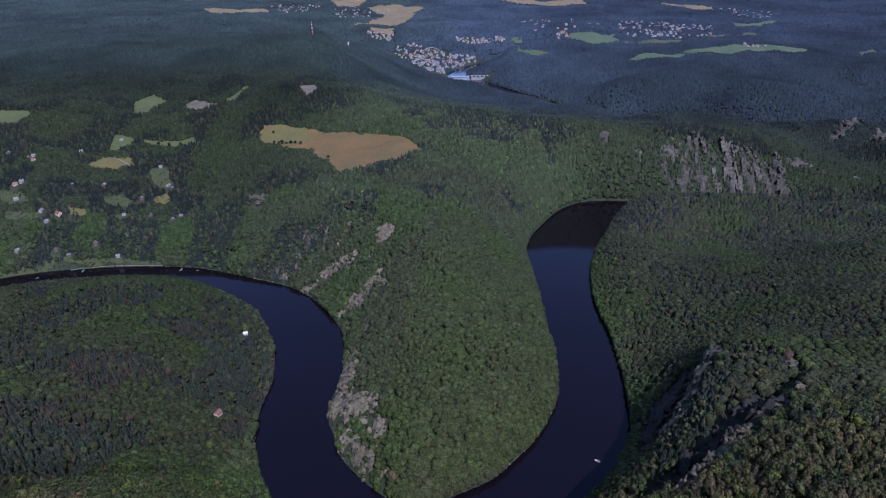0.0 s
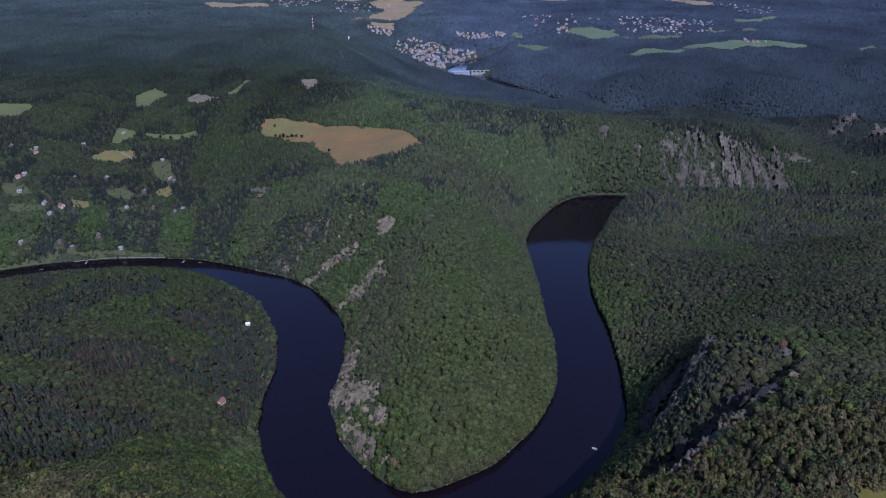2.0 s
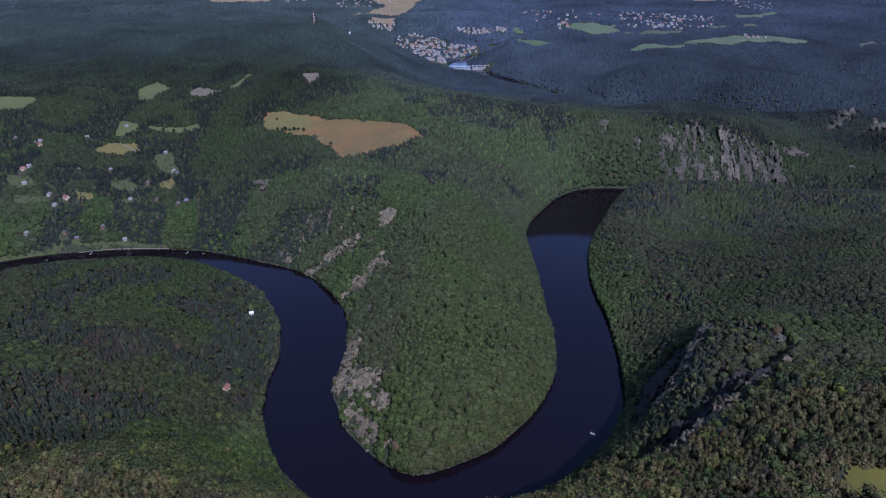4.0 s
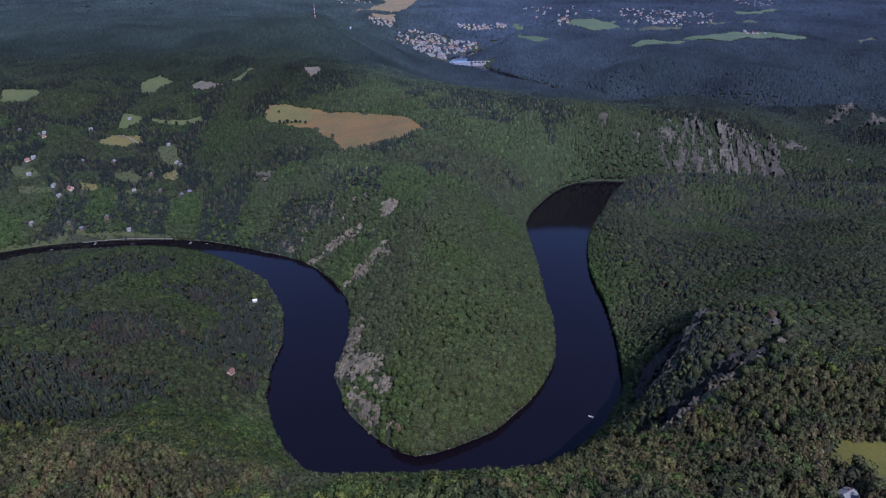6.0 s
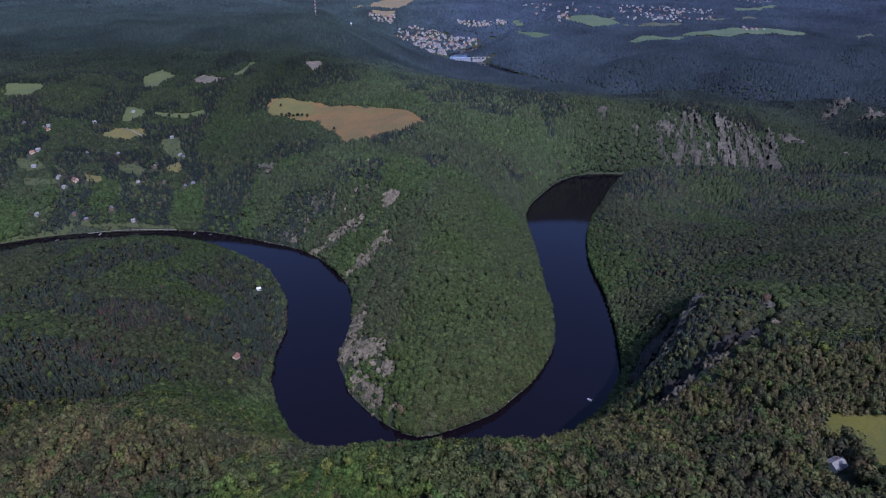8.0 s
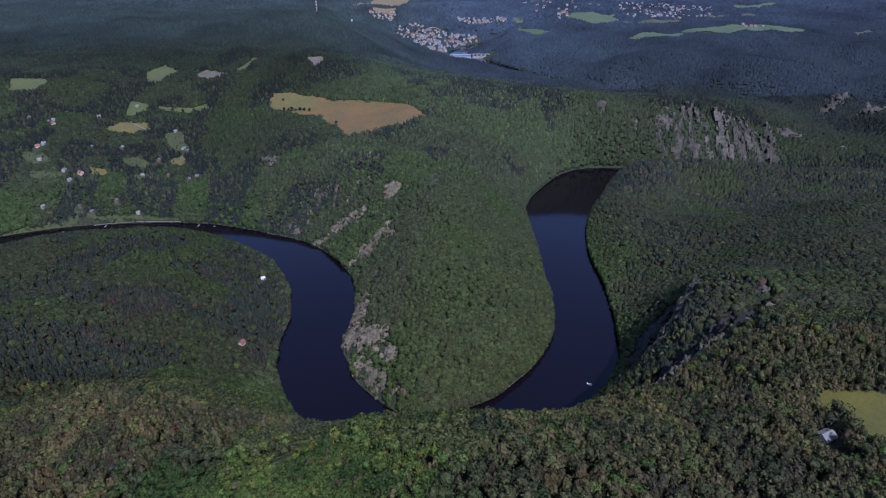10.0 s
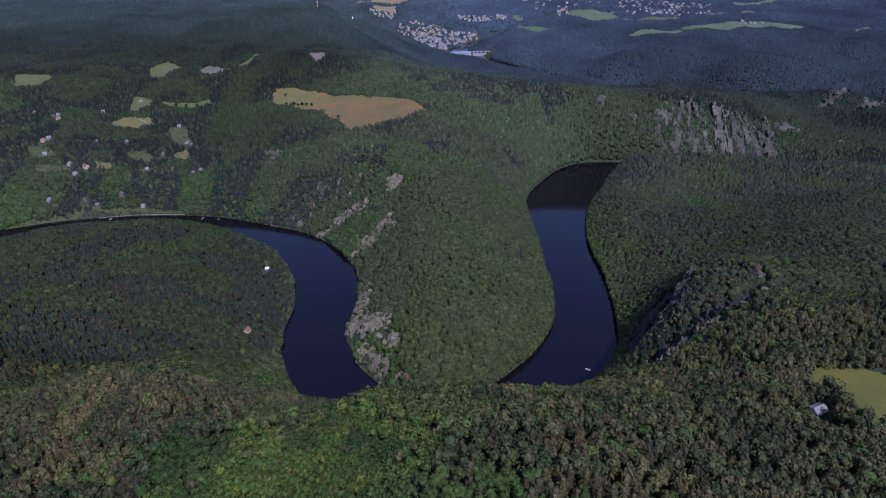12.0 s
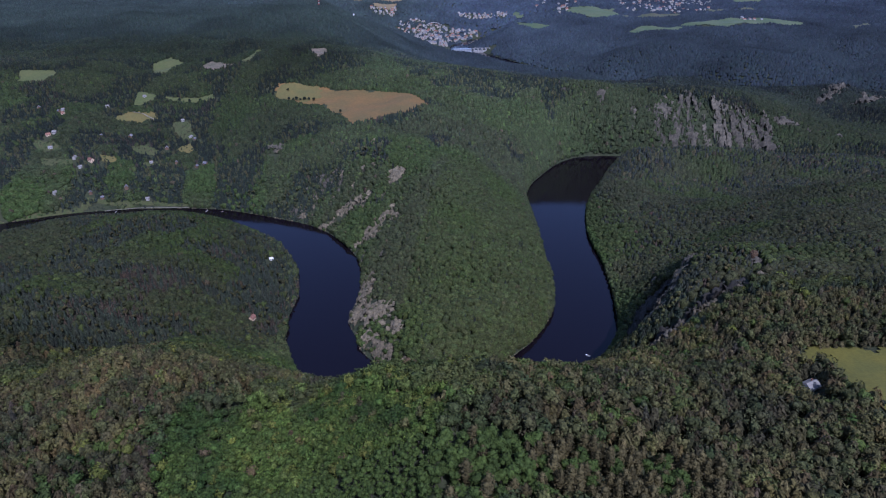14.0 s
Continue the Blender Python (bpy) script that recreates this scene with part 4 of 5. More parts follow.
    tone = tone * (1 + stands * np.clip((y - 800) / 500, 0, 1))[:, None]
    tone = tone * rng.uniform(0.86, 1.16, (n, 1)) * rng.uniform(0.94, 1.06, (n, 3))
    return np.hstack([tone, np.ones((n, 1))])


def stand(rng, y0, y1, spacing, wide):
    """Places for trees between two lines across the valley: as many on a steep slope's face as on the level."""
    fine = spacing * (0.76 if y0 < 1500 else 1.0)
    gx, gy = np.meshgrid(np.arange(-wide(y1), wide(y1), fine), np.arange(y0, y1, fine))
    x = (gx + rng.uniform(-0.42, 0.42, gx.shape) * fine).ravel()
    y = (gy + rng.uniform(-0.42, 0.42, gy.shape) * fine).ravel()
    ok = np.abs(x) < wide(y)
    x, y = x[ok], y[ok]
    if y0 < 1500:
        z = height(x, y)
        steep = np.hypot(height(x + 3, y) - z, height(x, y + 3) - z) / 3
        ok = rng.rand(len(x)) < np.clip(0.60 * np.sqrt(1 + steep**2), 0, 1)
        again = (steep > 0.6) & (rng.rand(len(x)) < (steep - 0.5) * 1.1)
        x = np.concatenate([x[ok], x[again] + rng.uniform(-0.6, 0.6, again.sum()) * spacing])
        y = np.concatenate([y[ok], y[again] + rng.uniform(-0.6, 0.6, again.sum()) * spacing])
    ok = np.ones(len(x), bool)
    ok &= shore_distance(x, y) > 1.2
    ok &= rng.rand(len(x)) > 0.95 * open_ground(x, y)
    for fin in FINS:
        ends, side = along_fin(x, y, fin)
        ok &= ~((ends > 0.8) & (side > 0.5) & (side < 0.85 * fin[5]) & (shore_distance(x, y) > 8) & (rng.rand(len(x)) < 0.96))
        ok &= ~((ends > 0.8) & (side > -8) & (side <= 0.5) & (rng.rand(len(x)) < 0.85))
    for name, corners, _, _ in PLOTS:
        near = (x > min(c[0] for c in corners) - 20) & (x < max(c[0] for c in corners) + 20) & (y > min(c[1] for c in corners) - 20) & (y < max(c[1] for c in corners) + 20)
        ok[near] &= ~inside(x[near], y[near], corners) | (rng.rand(near.sum()) < (0.32 if name == "garden" else 0.4 if name == "bank" else 0))
    ok &= ~inside(x, y, SINGLE_PLOT)
    for fx, fy, r in [k for k in KEEP_FREE if y0 - 70 < k[1] < y1 + 70]:
        ok &= np.hypot(x - fx, y - fy) > r
    return x[ok], y[ok]


def woods(name, label, rng, x, y, templates, radius, tall):
    kind = species(x, y, rng)
    n = len(x)
    shape = np.where(kind == 3, 1, kind)
    first, last = np.array([KINDS[k][0] for k in (0, 1, 2)]), np.array([KINDS[k][1] for k in (0, 1, 2)])
    pick = (first[shape] + rng.rand(n) * (last - first)[shape]).astype(int)
    if templates is FAR_WOODS:
        pick = rng.randint(0, 8, n)
    size = rng.uniform(0.8, 1.22, n) * (0.8 + 0.4 * speckle(x, y, 60, 16))
    size = np.where((y < 300) & ~inside(x, y, GREEN_STAND), np.clip(1 + (size - 1) * 1.5, 0.6, 1.45), size)
    r = radius * size * np.array([1.12, 0.86, 0.95, 0.72])[kind]
    h = tall * (0.55 + 0.45 * size) * np.array([0.95, 1.12, 1.10, 1.05])[kind]
    close = (kind == 1) & (y < 300)
    r, h = np.where(close, r * 1.3, r), np.where(close, h * 0.86, h)
    h = np.where((x < -430) & (y > 770) & (y < 1080), 0.78 * h, h)
    for plot_name, corners, _, _ in GARDENS + NEAR_PLOTS[-1:]:
        low = inside(x, y, corners)
        r, h = np.where(low, 0.55 * r, r), np.where(low, 0.4 * h, h)
    bare = np.maximum(open_ground(x, y), 0.8 * open_ground(x, y + 9.0 * (y < 900)))
    r, h = r * (1 - 0.35 * bare), h * (1 - 0.5 * bare)
    z = height(x, y) - 0.6
    verts, faces, owner = repeat(templates, pick, np.stack([x, y, z], 1), np.stack([r, r, h], 1), rng.uniform(0, 6.28, n))
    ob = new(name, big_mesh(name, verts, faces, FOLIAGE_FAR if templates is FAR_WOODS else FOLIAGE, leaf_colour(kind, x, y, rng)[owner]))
    return tagged(ob, label, "forest", kind="stuff")


def fan(y):
    return 175 + 0.72 * np.maximum(y, 0)

# ---------------------------------------------------------------- single trees on the near ridge
def single_tree(name, label, rng, shape, radius, tall):
    """A tree of its own: trunk, limbs and a crown of many leaf clumps."""
    tree = tagged(new(name), label, "tree", "single trees on the ridge")
    bm = bmesh.new()
    tube(bm, (0, 0, -1.0), (0.1, 0, 0.55 * tall), 0.28, 0.16, 7)
    tube(bm, (0.1, 0, 0.55 * tall), (0.05, 0.1, 0.92 * tall), 0.16, 0.04, 6)
    trunk = part("trunk", bm, BARK, tree)
    for k in range(5):
        a, z = 6.283 * (k + rng.uniform(-0.3, 0.3)) / 5, tall * rng.uniform(0.42, 0.7)
        r = radius * rng.uniform(0.5, 0.75)
        part("limb", tube(bmesh.new(), (0.1, 0, z), (r * math.cos(a), r * math.sin(a), z + 0.12 * tall), 0.11, 0.04, 5), BARK, tree)
    pieces = []
    lobes = {"broad": 10, "young": 5, "cone": 7}[shape]
    for k in range(lobes):
        ball, faces = lumpy(rng, 1, 0.72, 1.2)
        if shape != "cone":
            a, up = 2.4 * k, rng.uniform(0.50, 0.86)
            out = radius * 0.58 * math.sqrt(1 - ((up - 0.62) / 0.32) ** 2) * (0.35 + 0.65 * (k % 3 > 0))
            size = radius * rng.uniform(0.36, 0.5)
            c = np.array((out * math.cos(a), out * math.sin(a), up * tall))
            pieces.append((ball * size * (1, 1, 0.85) + c, faces))
            tv, tf = tufts(rng, 26, 0.30)
            pieces.append((tv * size * (1.15, 1.15, 1.0) + c, tf))
        else:
            up = 0.30 + 0.64 * k / lobes
            size = radius * (0.16 + 0.9 * math.sqrt(1 - (k / lobes) ** 2))
            c = np.array((rng.uniform(-0.15, 0.15), rng.uniform(-0.15, 0.15), up * tall))
            pieces.append((ball * (size * 0.7, size * 0.7, 0.075 * tall) + c, faces))
            tv, tf = tufts(rng, 26, 0.28, flat=-0.2)
            pieces.append((tv * (size, size, 0.085 * tall) + c, tf))
    v, f = joined(*pieces)
    crown = new("crown", big_mesh("crown", v, f, NEEDLES if shape == "cone" else LEAVES))
    crown.parent = tree
    return tree


NEEDLES = material("needles of single trees", (0.060, 0.051, 0.020), 0.8, (0.069, 0.058, 0.023), 3, islands=0.2, objects=0.3, spec=0.12)
BUSH = material("dark leaves", (0.015, 0.022, 0.014), 0.75, (0.022, 0.028, 0.016), 3, islands=0.35, objects=0.2, spec=0.12)
_rng = np.random.RandomState(41)
_broad = [single_tree("broadleaf_tree", "green broadleaf tree in the forest on the ridge", _rng, "broad", 3.9, 14.0) for _ in range(6)]
_young = [single_tree("young_tree", "small fresh green tree in a dense young thicket", _rng, "young", 2.5, 9.5) for _ in range(5)]
_cone = [single_tree("pine_tree", "olive green conifer in the forest on the ridge", _rng, "cone", 2.9, 17.0) for _ in range(4)]
_used = set()


def put_tree(tree, x, y, size, turn):
    m = pose(x, y, ground_at(x, y) - 0.4, 0, 0, turn)
    if tree.name in _used:
        ob = copy_thing(tree, m)
    else:
        _used.add(tree.name)
        ob = tree
        ob.matrix_basis = m
    ob.scale = (size, size, size * _rng.uniform(0.9, 1.15))
    return ob


_x0, _x1 = min(c[0] for c in SINGLE_PLOT), max(c[0] for c in SINGLE_PLOT)
for _step, _left, _right in ((3.5, True, False), (4.9, False, True)):
    for _gy in np.arange(62, 96, _step):
        for _gx in np.arange(_x0, _x1, _step):
            _x, _y = _gx + _rng.uniform(-0.36, 0.36) * _step, _gy + _rng.uniform(-0.36, 0.36) * _step
            if not inside(np.array([_x]), np.array([_y]), SINGLE_PLOT)[0]:
                continue
            _thicket = bool(inside(np.array([_x]), np.array([_y]), GREEN_STAND)[0])
            if _thicket and _left:
                put_tree(_young[_rng.randint(5)], _x, _y, _rng.uniform(0.75, 1.15), _rng.uniform(0, 360))
            elif _right and not _thicket:
                _set = _cone if _rng.rand() < np.clip(0.1 + _x / 85, 0.06, 0.8) else _broad
                put_tree(_set[_rng.randint(len(_set))], _x, _y, _rng.uniform(0.72, 1.02), _rng.uniform(0, 360))

# Dark trees between the cottage and the meadow.
_dark = [single_tree("hedge_tree", "dark green tree beside the cottage and meadow", _rng, "broad", 3.6, 9.0) for _ in range(3)]
for _t in _dark:
    for _c in _t.children:
        if _c.name.startswith("crown"):
            _c.data.materials[0] = BUSH
for _x, _y in ((233, 212), (228, 204), (234, 205), (240, 207), (236, 198), (242, 199), (245, 192), (239, 190), (245, 184), (240, 181), (247, 176), (233, 192), (241, 172), (249, 168), (252, 160)):
    put_tree(_dark[_rng.randint(3)], _x - 6 + _rng.uniform(-1, 1), _y + _rng.uniform(-1, 1), _rng.uniform(0.5, 0.75), _rng.uniform(0, 360))
# A few bushes on the stubble field and the small meadows.
for _x, _y in ((-318, 1056), (-310, 1058), (-303, 1058), (-296, 1060), (-288, 1062), (-280, 1063), (-270, 1062), (-327, 1092), (-205, 990), (-540, 1064), (-520, 1064), (-500, 1066)):
    put_tree(_dark[_rng.randint(3)], _x, _y, _rng.uniform(0.7, 1.1), _rng.uniform(0, 360))


# ---------------------------------------------------------------- houses
def house(name, label, wide, deep, walls, rise, wall_mat, roof_mat, group="", detail=True, chimney=True):
    """A gabled house on its plinth, the ridge along x."""
    thing = tagged(new(name), label, "house", group)
    w, d = wide / 2, deep / 2
    bm = bmesh.new()
    ring = [(-w, -d), (w, -d), (w, d), (-w, d)]
    low = [bm.verts.new((x, y, -2.5)) for x, y in ring]
    top = [bm.verts.new((x, y, walls)) for x, y in ring]
    peaks = [bm.verts.new((-w, 0, walls + rise * 0.97)), bm.verts.new((w, 0, walls + rise * 0.97))]
    for a, b in ((0, 1), (2, 3)):
        bm.faces.new((low[a], low[b], top[b], top[a]))
    bm.faces.new((low[1], low[2], top[2], peaks[1], top[1]))
    bm.faces.new((low[3], low[0], top[0], peaks[0], top[3]))
    wall = part("wall", bm, wall_mat, thing)
    bm = bmesh.new()
    o, e = 0.5, 0.35
    for s in (-1, 1):
        fall = rise * (d + o) / d
        a = [(-w - e, 0, walls + rise), (w + e, 0, walls + rise), (w + e, s * (d + o), walls + rise - fall), (-w - e, s * (d + o), walls + rise - fall)]
        lower = [bm.verts.new(p) for p in a]
        upper = [bm.verts.new((x, y, z + 0.22)) for x, y, z in a]
        bm.faces.new(upper if s < 0 else upper[::-1])
        bm.faces.new(lower[::-1] if s < 0 else lower)
        for k in range(4):
            bm.faces.new((lower[k], lower[(k + 1) % 4], upper[(k + 1) % 4], upper[k]))
    bmesh.ops.recalc_face_normals(bm, faces=bm.faces)
    roof = part("roof", bm, roof_mat, thing)
    if chimney:
        bm = box(bmesh.new(), 0.2 * w, 0.2 * d, walls + 0.4 * rise, 0.2 * w + 0.7, 0.2 * d + 0.6, walls + rise + 0.9)
        box(bm, 0.2 * w - 0.08, 0.2 * d - 0.08, walls + rise + 0.9, 0.2 * w + 0.78, 0.2 * d + 0.68, walls + rise + 1.02)
        part("chimney", bm, TILES, roof)
    if detail:
        for s in (-1, 1):
            for k in range(max(2, int(wide // 3.2))):
                x = -w + wide * (k + 0.5) / max(2, int(wide // 3.2))
                pane = part("window", box(bmesh.new(), x - 0.55, s * d - 0.06, 1.0, x + 0.55, s * d + 0.06, 2.3), GLASS, wall)
        part("door", box(bmesh.new(), w - 0.05, -0.5, 0.0, w + 0.06, 0.5, 2.1), TIMBER, wall)
    return thing


def settle(thing, x, y, turn, dig=0.0):
    thing.matrix_basis = pose(x, y, ground_at(x, y) + 0.1 - dig, 0, 0, turn)
    return thing


settle(house("cottage", "white cottage with a pale grey metal gable roof beside dark trees", 9.6, 7.2, 2.9, 2.4, WHITEWASH, PALE_ROOF), 221, 186, 25)
settle(house("cottage", "small white riverside cottage among trees on the headland", 4.8, 3.8, 2.5, 1.4, WHITEWASH, WHITEWASH), -240, 580, 20)
settle(house("cottage", "ochre cottage with an orange clay roof in a clearing", 6.4, 5.4, 2.7, 2.4, OCHRE, TILES), -224, 440, 75)

COTTAGES = [
    (-798, 1022, "grey"), (-750, 1005, "grey"), (-744, 1010, "white"), (-668, 1029, "white"), (-610, 1066, "white"), (-724, 918, "red"), (-715, 924, "white"), (-703, 884, "white"),
    (-641, 847, "white"), (-624, 828, "white"), (-612, 843, "red"), (-635, 928, "grey"), (-587, 939, "grey"), (-510, 909, "grey"), (-476, 863, "grey"), (-424, 858, "grey"),
    (-475, 937, "white"), (-510, 994, "white"), (-437, 852, "grey"), (-593, 788, "grey"), (-645, 779, "white"), (-540, 803, "grey"), (-502, 790, "white"), (-573, 784, "grey"),
    (-521, 864, "white"), (-736, 995, "red"), (-466, 930, "grey"),
]
_proto = {
    "white": house("cottage", "white weekend cottage with a pale roof among gardens", 7.0, 5.6, 2.7, 2.4, PLASTER, PALE_ROOF, "cottages on the slope"),
    "red": house("cottage", "weekend cottage with ochre walls and a clay roof", 8.0, 6.0, 2.8, 2.8, OCHRE, TILES, "cottages on the slope"),
    "grey": house("cottage", "timber weekend cottage with a grey roof among trees", 6.5, 5.2, 2.6, 2.4, TIMBER, SLATE, "cottages on the slope"),
}
_placed = set()
_rng = np.random.RandomState(53)


def put_house(key, protos, x, y, turn, size=1.0):
    m = pose(x, y, ground_at(x, y) + 0.1, 0, 0, turn)
    if key in _placed:
        ob = copy_thing(protos[key], m)
    else:
        _placed.add(key)
        ob = protos[key]
        ob.matrix_basis = m
    ob.scale = (size, size, size)
    return ob


for _x, _y, _key in COTTAGES:
    put_house(_key, _proto, _x, _y, _rng.uniform(-40, 40) + 90 * _rng.randint(2), _rng.uniform(0.75, 1.05))
    KEEP_FREE.append((_x, _y - 4, 7.5))
KEEP_FREE += [(238, 150, 7), (246, 128, 8), (233, 216, 10), (226, 223, 9), (238, 208, 8), (220, 186, 9), (216, 179, 9), (210, 171, 8), (-240, 576, 6), (-241, 570, 6), (-224, 437, 8), (-229, 442, 8), (-222, 430, 6)]

# The town in the far valley and the villages on the far plateau.
_far = {}
for _key, _wall, _roof, _what in (("town_a", PLASTER, TILES, "white town house with a red clay roof"), ("town_b", PLASTER, SLATE, "white town house with a grey roof"),
                                  ("town_c", CREAM, TILES, "cream town house with a red clay roof"), ("town_d", PLASTER, PALE_ROOF, "pale town house with a light roof")):
    _far[_key] = house("town_house", _what, 13, 10, 6.5, 4.2, _wall, _roof, "houses of the far town", detail=False, chimney=False)
TOWN = [(-300, 3120), (-150, 3180), (0, 3050), (175, 2970), (150, 2850), (80, 2640), (-5, 2560), (-60, 2600), (-130, 2760), (-190, 2900)]


village = []


def scatter_houses(corners, count, apart, alone=True):
    got = []
    xs, ys = zip(*corners)
    for _ in range(4000):
        if len(got) >= count:
            break
        x, y = _rng.uniform(min(xs), max(xs)), _rng.uniform(min(ys), max(ys))
        if inside(np.array([x]), np.array([y]), corners)[0] and shore_distance([x], [y])[0] > 14 and all(math.hypot(x - a, y - b) > apart for a, b in got):
            got.append((x, y))
            if not alone:
                village.append((x, y, _rng.uniform(0, math.pi), _rng.uniform(0.7, 1.2)))
                KEEP_FREE.append((x, y - 8, 17))
                continue
            key = ("town_a", "town_b", "town_c", "town_d")[_rng.choice(4, p=(0.27, 0.28, 0.13, 0.32))]
            put_house(key, _far, x, y, _rng.uniform(-25, 25) + 90 * _rng.randint(2), _rng.uniform(0.6, 1.15))
            KEEP_FREE.append((x, y - 8, 17))


scatter_houses(TOWN, 190, 11)
scatter_houses([(-1187, 4217), (-906, 4449), (-812, 4155), (-969, 3727)], 50, 26, False)
scatter_houses([(-760, 4300), (-374, 4362), (-370, 4078), (-621, 3669)], 50, 26, False)
scatter_houses([(-435, 3377), (-261, 3356), (-283, 3224), (-375, 3246)], 26, 17)
scatter_houses([(49, 3300), (346, 3209), (321, 3094), (107, 3185)], 48, 14)
scatter_houses([(979, 3477), (1264, 3469), (1432, 3187), (1245, 2812), (1023, 2701), (845, 2782)], 150, 20, False)
scatter_houses([(582, 3000), (567, 2763), (541, 2684), (501, 2710)], 12, 18, False)
scatter_houses([(1870, 4265), (2144, 4001), (1889, 3569), (1761, 3721)], 55, 30, False)
scatter_houses([(1290, 2590), (1344, 2513), (1310, 2465), (1247, 2522)], 8, 18, False)
scatter_houses([(472, 3769), (718, 3619), (903, 3306), (816, 3188), (471, 3253)], 26, 40, False)

# Houses of the villages far off on the plateau.
_v, _f, _slot = [], [], []
for _x, _y, _turn, _size in village:
    _z, _n = ground_at(_x, _y), len(_v)
    _c, _s = math.cos(_turn) * _size, math.sin(_turn) * _size
    for _px, _py, _pz in ((-6, -5, -3), (6, -5, -3), (6, 5, -3), (-6, 5, -3), (-6, -5, 6), (6, -5, 6), (6, 5, 6), (-6, 5, 6), (-6, 0, 10), (6, 0, 10)):
        _v.append((_x + _px * _c - _py * _s, _y + _px * _s + _py * _c, _z + _pz * _size))
    _f += [tuple(_n + k for k in q) for q in ((0, 1, 5, 4), (2, 3, 7, 6), (1, 2, 6, 9, 5), (3, 0, 4, 8, 7), (4, 5, 9, 8), (6, 7, 8, 9))]
    _roof = 1 + _rng.randint(3)
    _slot += [0, 0, 0, 0, _roof, _roof]
_me = mesh_of("village_houses", _v, _f, PLASTER)
for _m in (TILES, SLATE, PALE_ROOF):
    _me.materials.append(_m)
_me.polygons.foreach_set("material_index", _slot)
tagged(new("village_houses", _me), "white houses with red and grey roofs in far villages", "houses", kind="stuff")

# The power station hall and weir across the far river.
hall = tagged(new("power_station"), "pale blue power station hall with a flat roof beside the weir", "power station")
hall.matrix_basis = pose(76, 2440, 0, 0, 0, 8)
hall.scale = (0.8, 0.8, 0.8)
part("wall", box(bmesh.new(), -52, -14, -4, 40, 14, 17, 0.4), CONCRETE, hall)
part("roof", box(bmesh.new(), -54, -16, 17, 42, 16, 18.6, 0.3), HALL, hall, "pale blue flat roof")
for _k in range(12):
    part("window", box(bmesh.new(), -49 + 7.4 * _k, -14.25, 4, -44 + 7.4 * _k, -13.9, 14), HALL, hall)
weir = tagged(new("weir"), "pale concrete weir with gate piers across the river", "weir")
weir.matrix_basis = pose(140, 2446, 0, 0, 0, 8)
part("wall", box(bmesh.new(), -26, -7, -5, 52, 7, 9, 0.5), CONCRETE, weir)
for _k in range(5):
    part("pier", box(bmesh.new(), -24 + 17 * _k, -9, -5, -19 + 17 * _k, 9, 16, 0.4), CONCRETE, weir)
part("walkway", box(bmesh.new(), -28, -3, 16, 54, 3, 17.5, 0.2), CONCRETE, weir)
KEEP_FREE += [(60, 2400, 50), (20, 2420, 50), (140, 2420, 60), (190, 2440, 30), (100, 2350, 55), (20, 2500, 60), (-20, 2530, 60)]

# The arch bridge in the town.
bridge = tagged(new("arch_bridge"), "pale concrete bridge with one tall arch over the river", "bridge")
bridge.matrix_basis = pose(-60, 3085, 26, 0, 0, 10)
part("deck", box(bmesh.new(), -70, -5, 6, 70, 5, 8.2, 0.3), CONCRETE, bridge)
for _s in (-1, 1):
    _bm = bmesh.new()
    for _k in range(14):
        _a, _b = -56 + 8 * _k, -48 + 8 * _k
        tube(_bm, (_a, 4.4 * _s, 26 * (1 - (_a / 56) ** 2) + 1), (_b, 4.4 * _s, 26 * (1 - (_b / 56) ** 2) + 1), 1.1, 1.1, 6)
    part("arch", _bm, CONCRETE, bridge)
    for _k in range(-4, 5):
        _z = 26 * (1 - (10 * _k / 56) ** 2) + 1
        part("hanger", tube(bmesh.new(), (10 * _k, 4.4 * _s, 7), (10 * _k, 4.4 * _s, _z), 0.4, 0.4, 6), CONCRETE, bridge)
KEEP_FREE += [(-60, 3060, 60), (-100, 3050, 40), (-10, 3060, 40)]

# The mast on the hill and the water tower behind it.
mast = tagged(new("radio_mast"), "tall red and white lattice mast on the wooded hill", "mast")
mast.matrix_basis = pose(-465, 2170, ground_at(-465, 2170), 0, 0, 15)
mast.scale = (0.7, 0.7, 0.7)
for _k in range(8):
    _bm = bmesh.new()
    _z0, _z1, _w0, _w1 = 8.0 * _k, 8.0 * _k + 8.0, 2.9 - 0.28 * _k, 2.9 - 0.28 * (_k + 1)
    _feet = [(_w0 * _sx, _w0 * _sy, _z0) for _sx, _sy in ((1, 1), (-1, 1), (-1, -1), (1, -1))]
    _tops = [(_w1 * _sx, _w1 * _sy, _z1) for _sx, _sy in ((1, 1), (-1, 1), (-1, -1), (1, -1))]
    for _j in range(4):
        tube(_bm, _feet[_j], _tops[_j], 0.42, 0.42, 5)
        tube(_bm, _feet[_j], _tops[(_j + 1) % 4], 0.26, 0.26, 4)
        tube(_bm, _tops[_j], _tops[(_j + 1) % 4], 0.26, 0.26, 4)
    part("section", _bm, RED_PAINT if _k % 2 else WHITE, mast)
part("platform", box(bmesh.new(), -2.6, -2.6, 40, 2.6, 2.6, 41.2, 0.2), STEEL, mast)
part("antenna", tube(bmesh.new(), (0, 0, 64), (0, 0, 74), 0.5, 0.2, 6), WHITE, mast)
tower = tagged(new("water_tower"), "small white water tower on the wooded hill", "tower")
tower.matrix_basis = pose(-345, 2200, ground_at(-345, 2200), 0, 0, 0)
tower.scale = (0.55, 0.55, 0.55)
part("shaft", tube(bmesh.new(), (0, 0, -2), (0, 0, 24), 3.2, 2.6, 12), WHITE, tower)
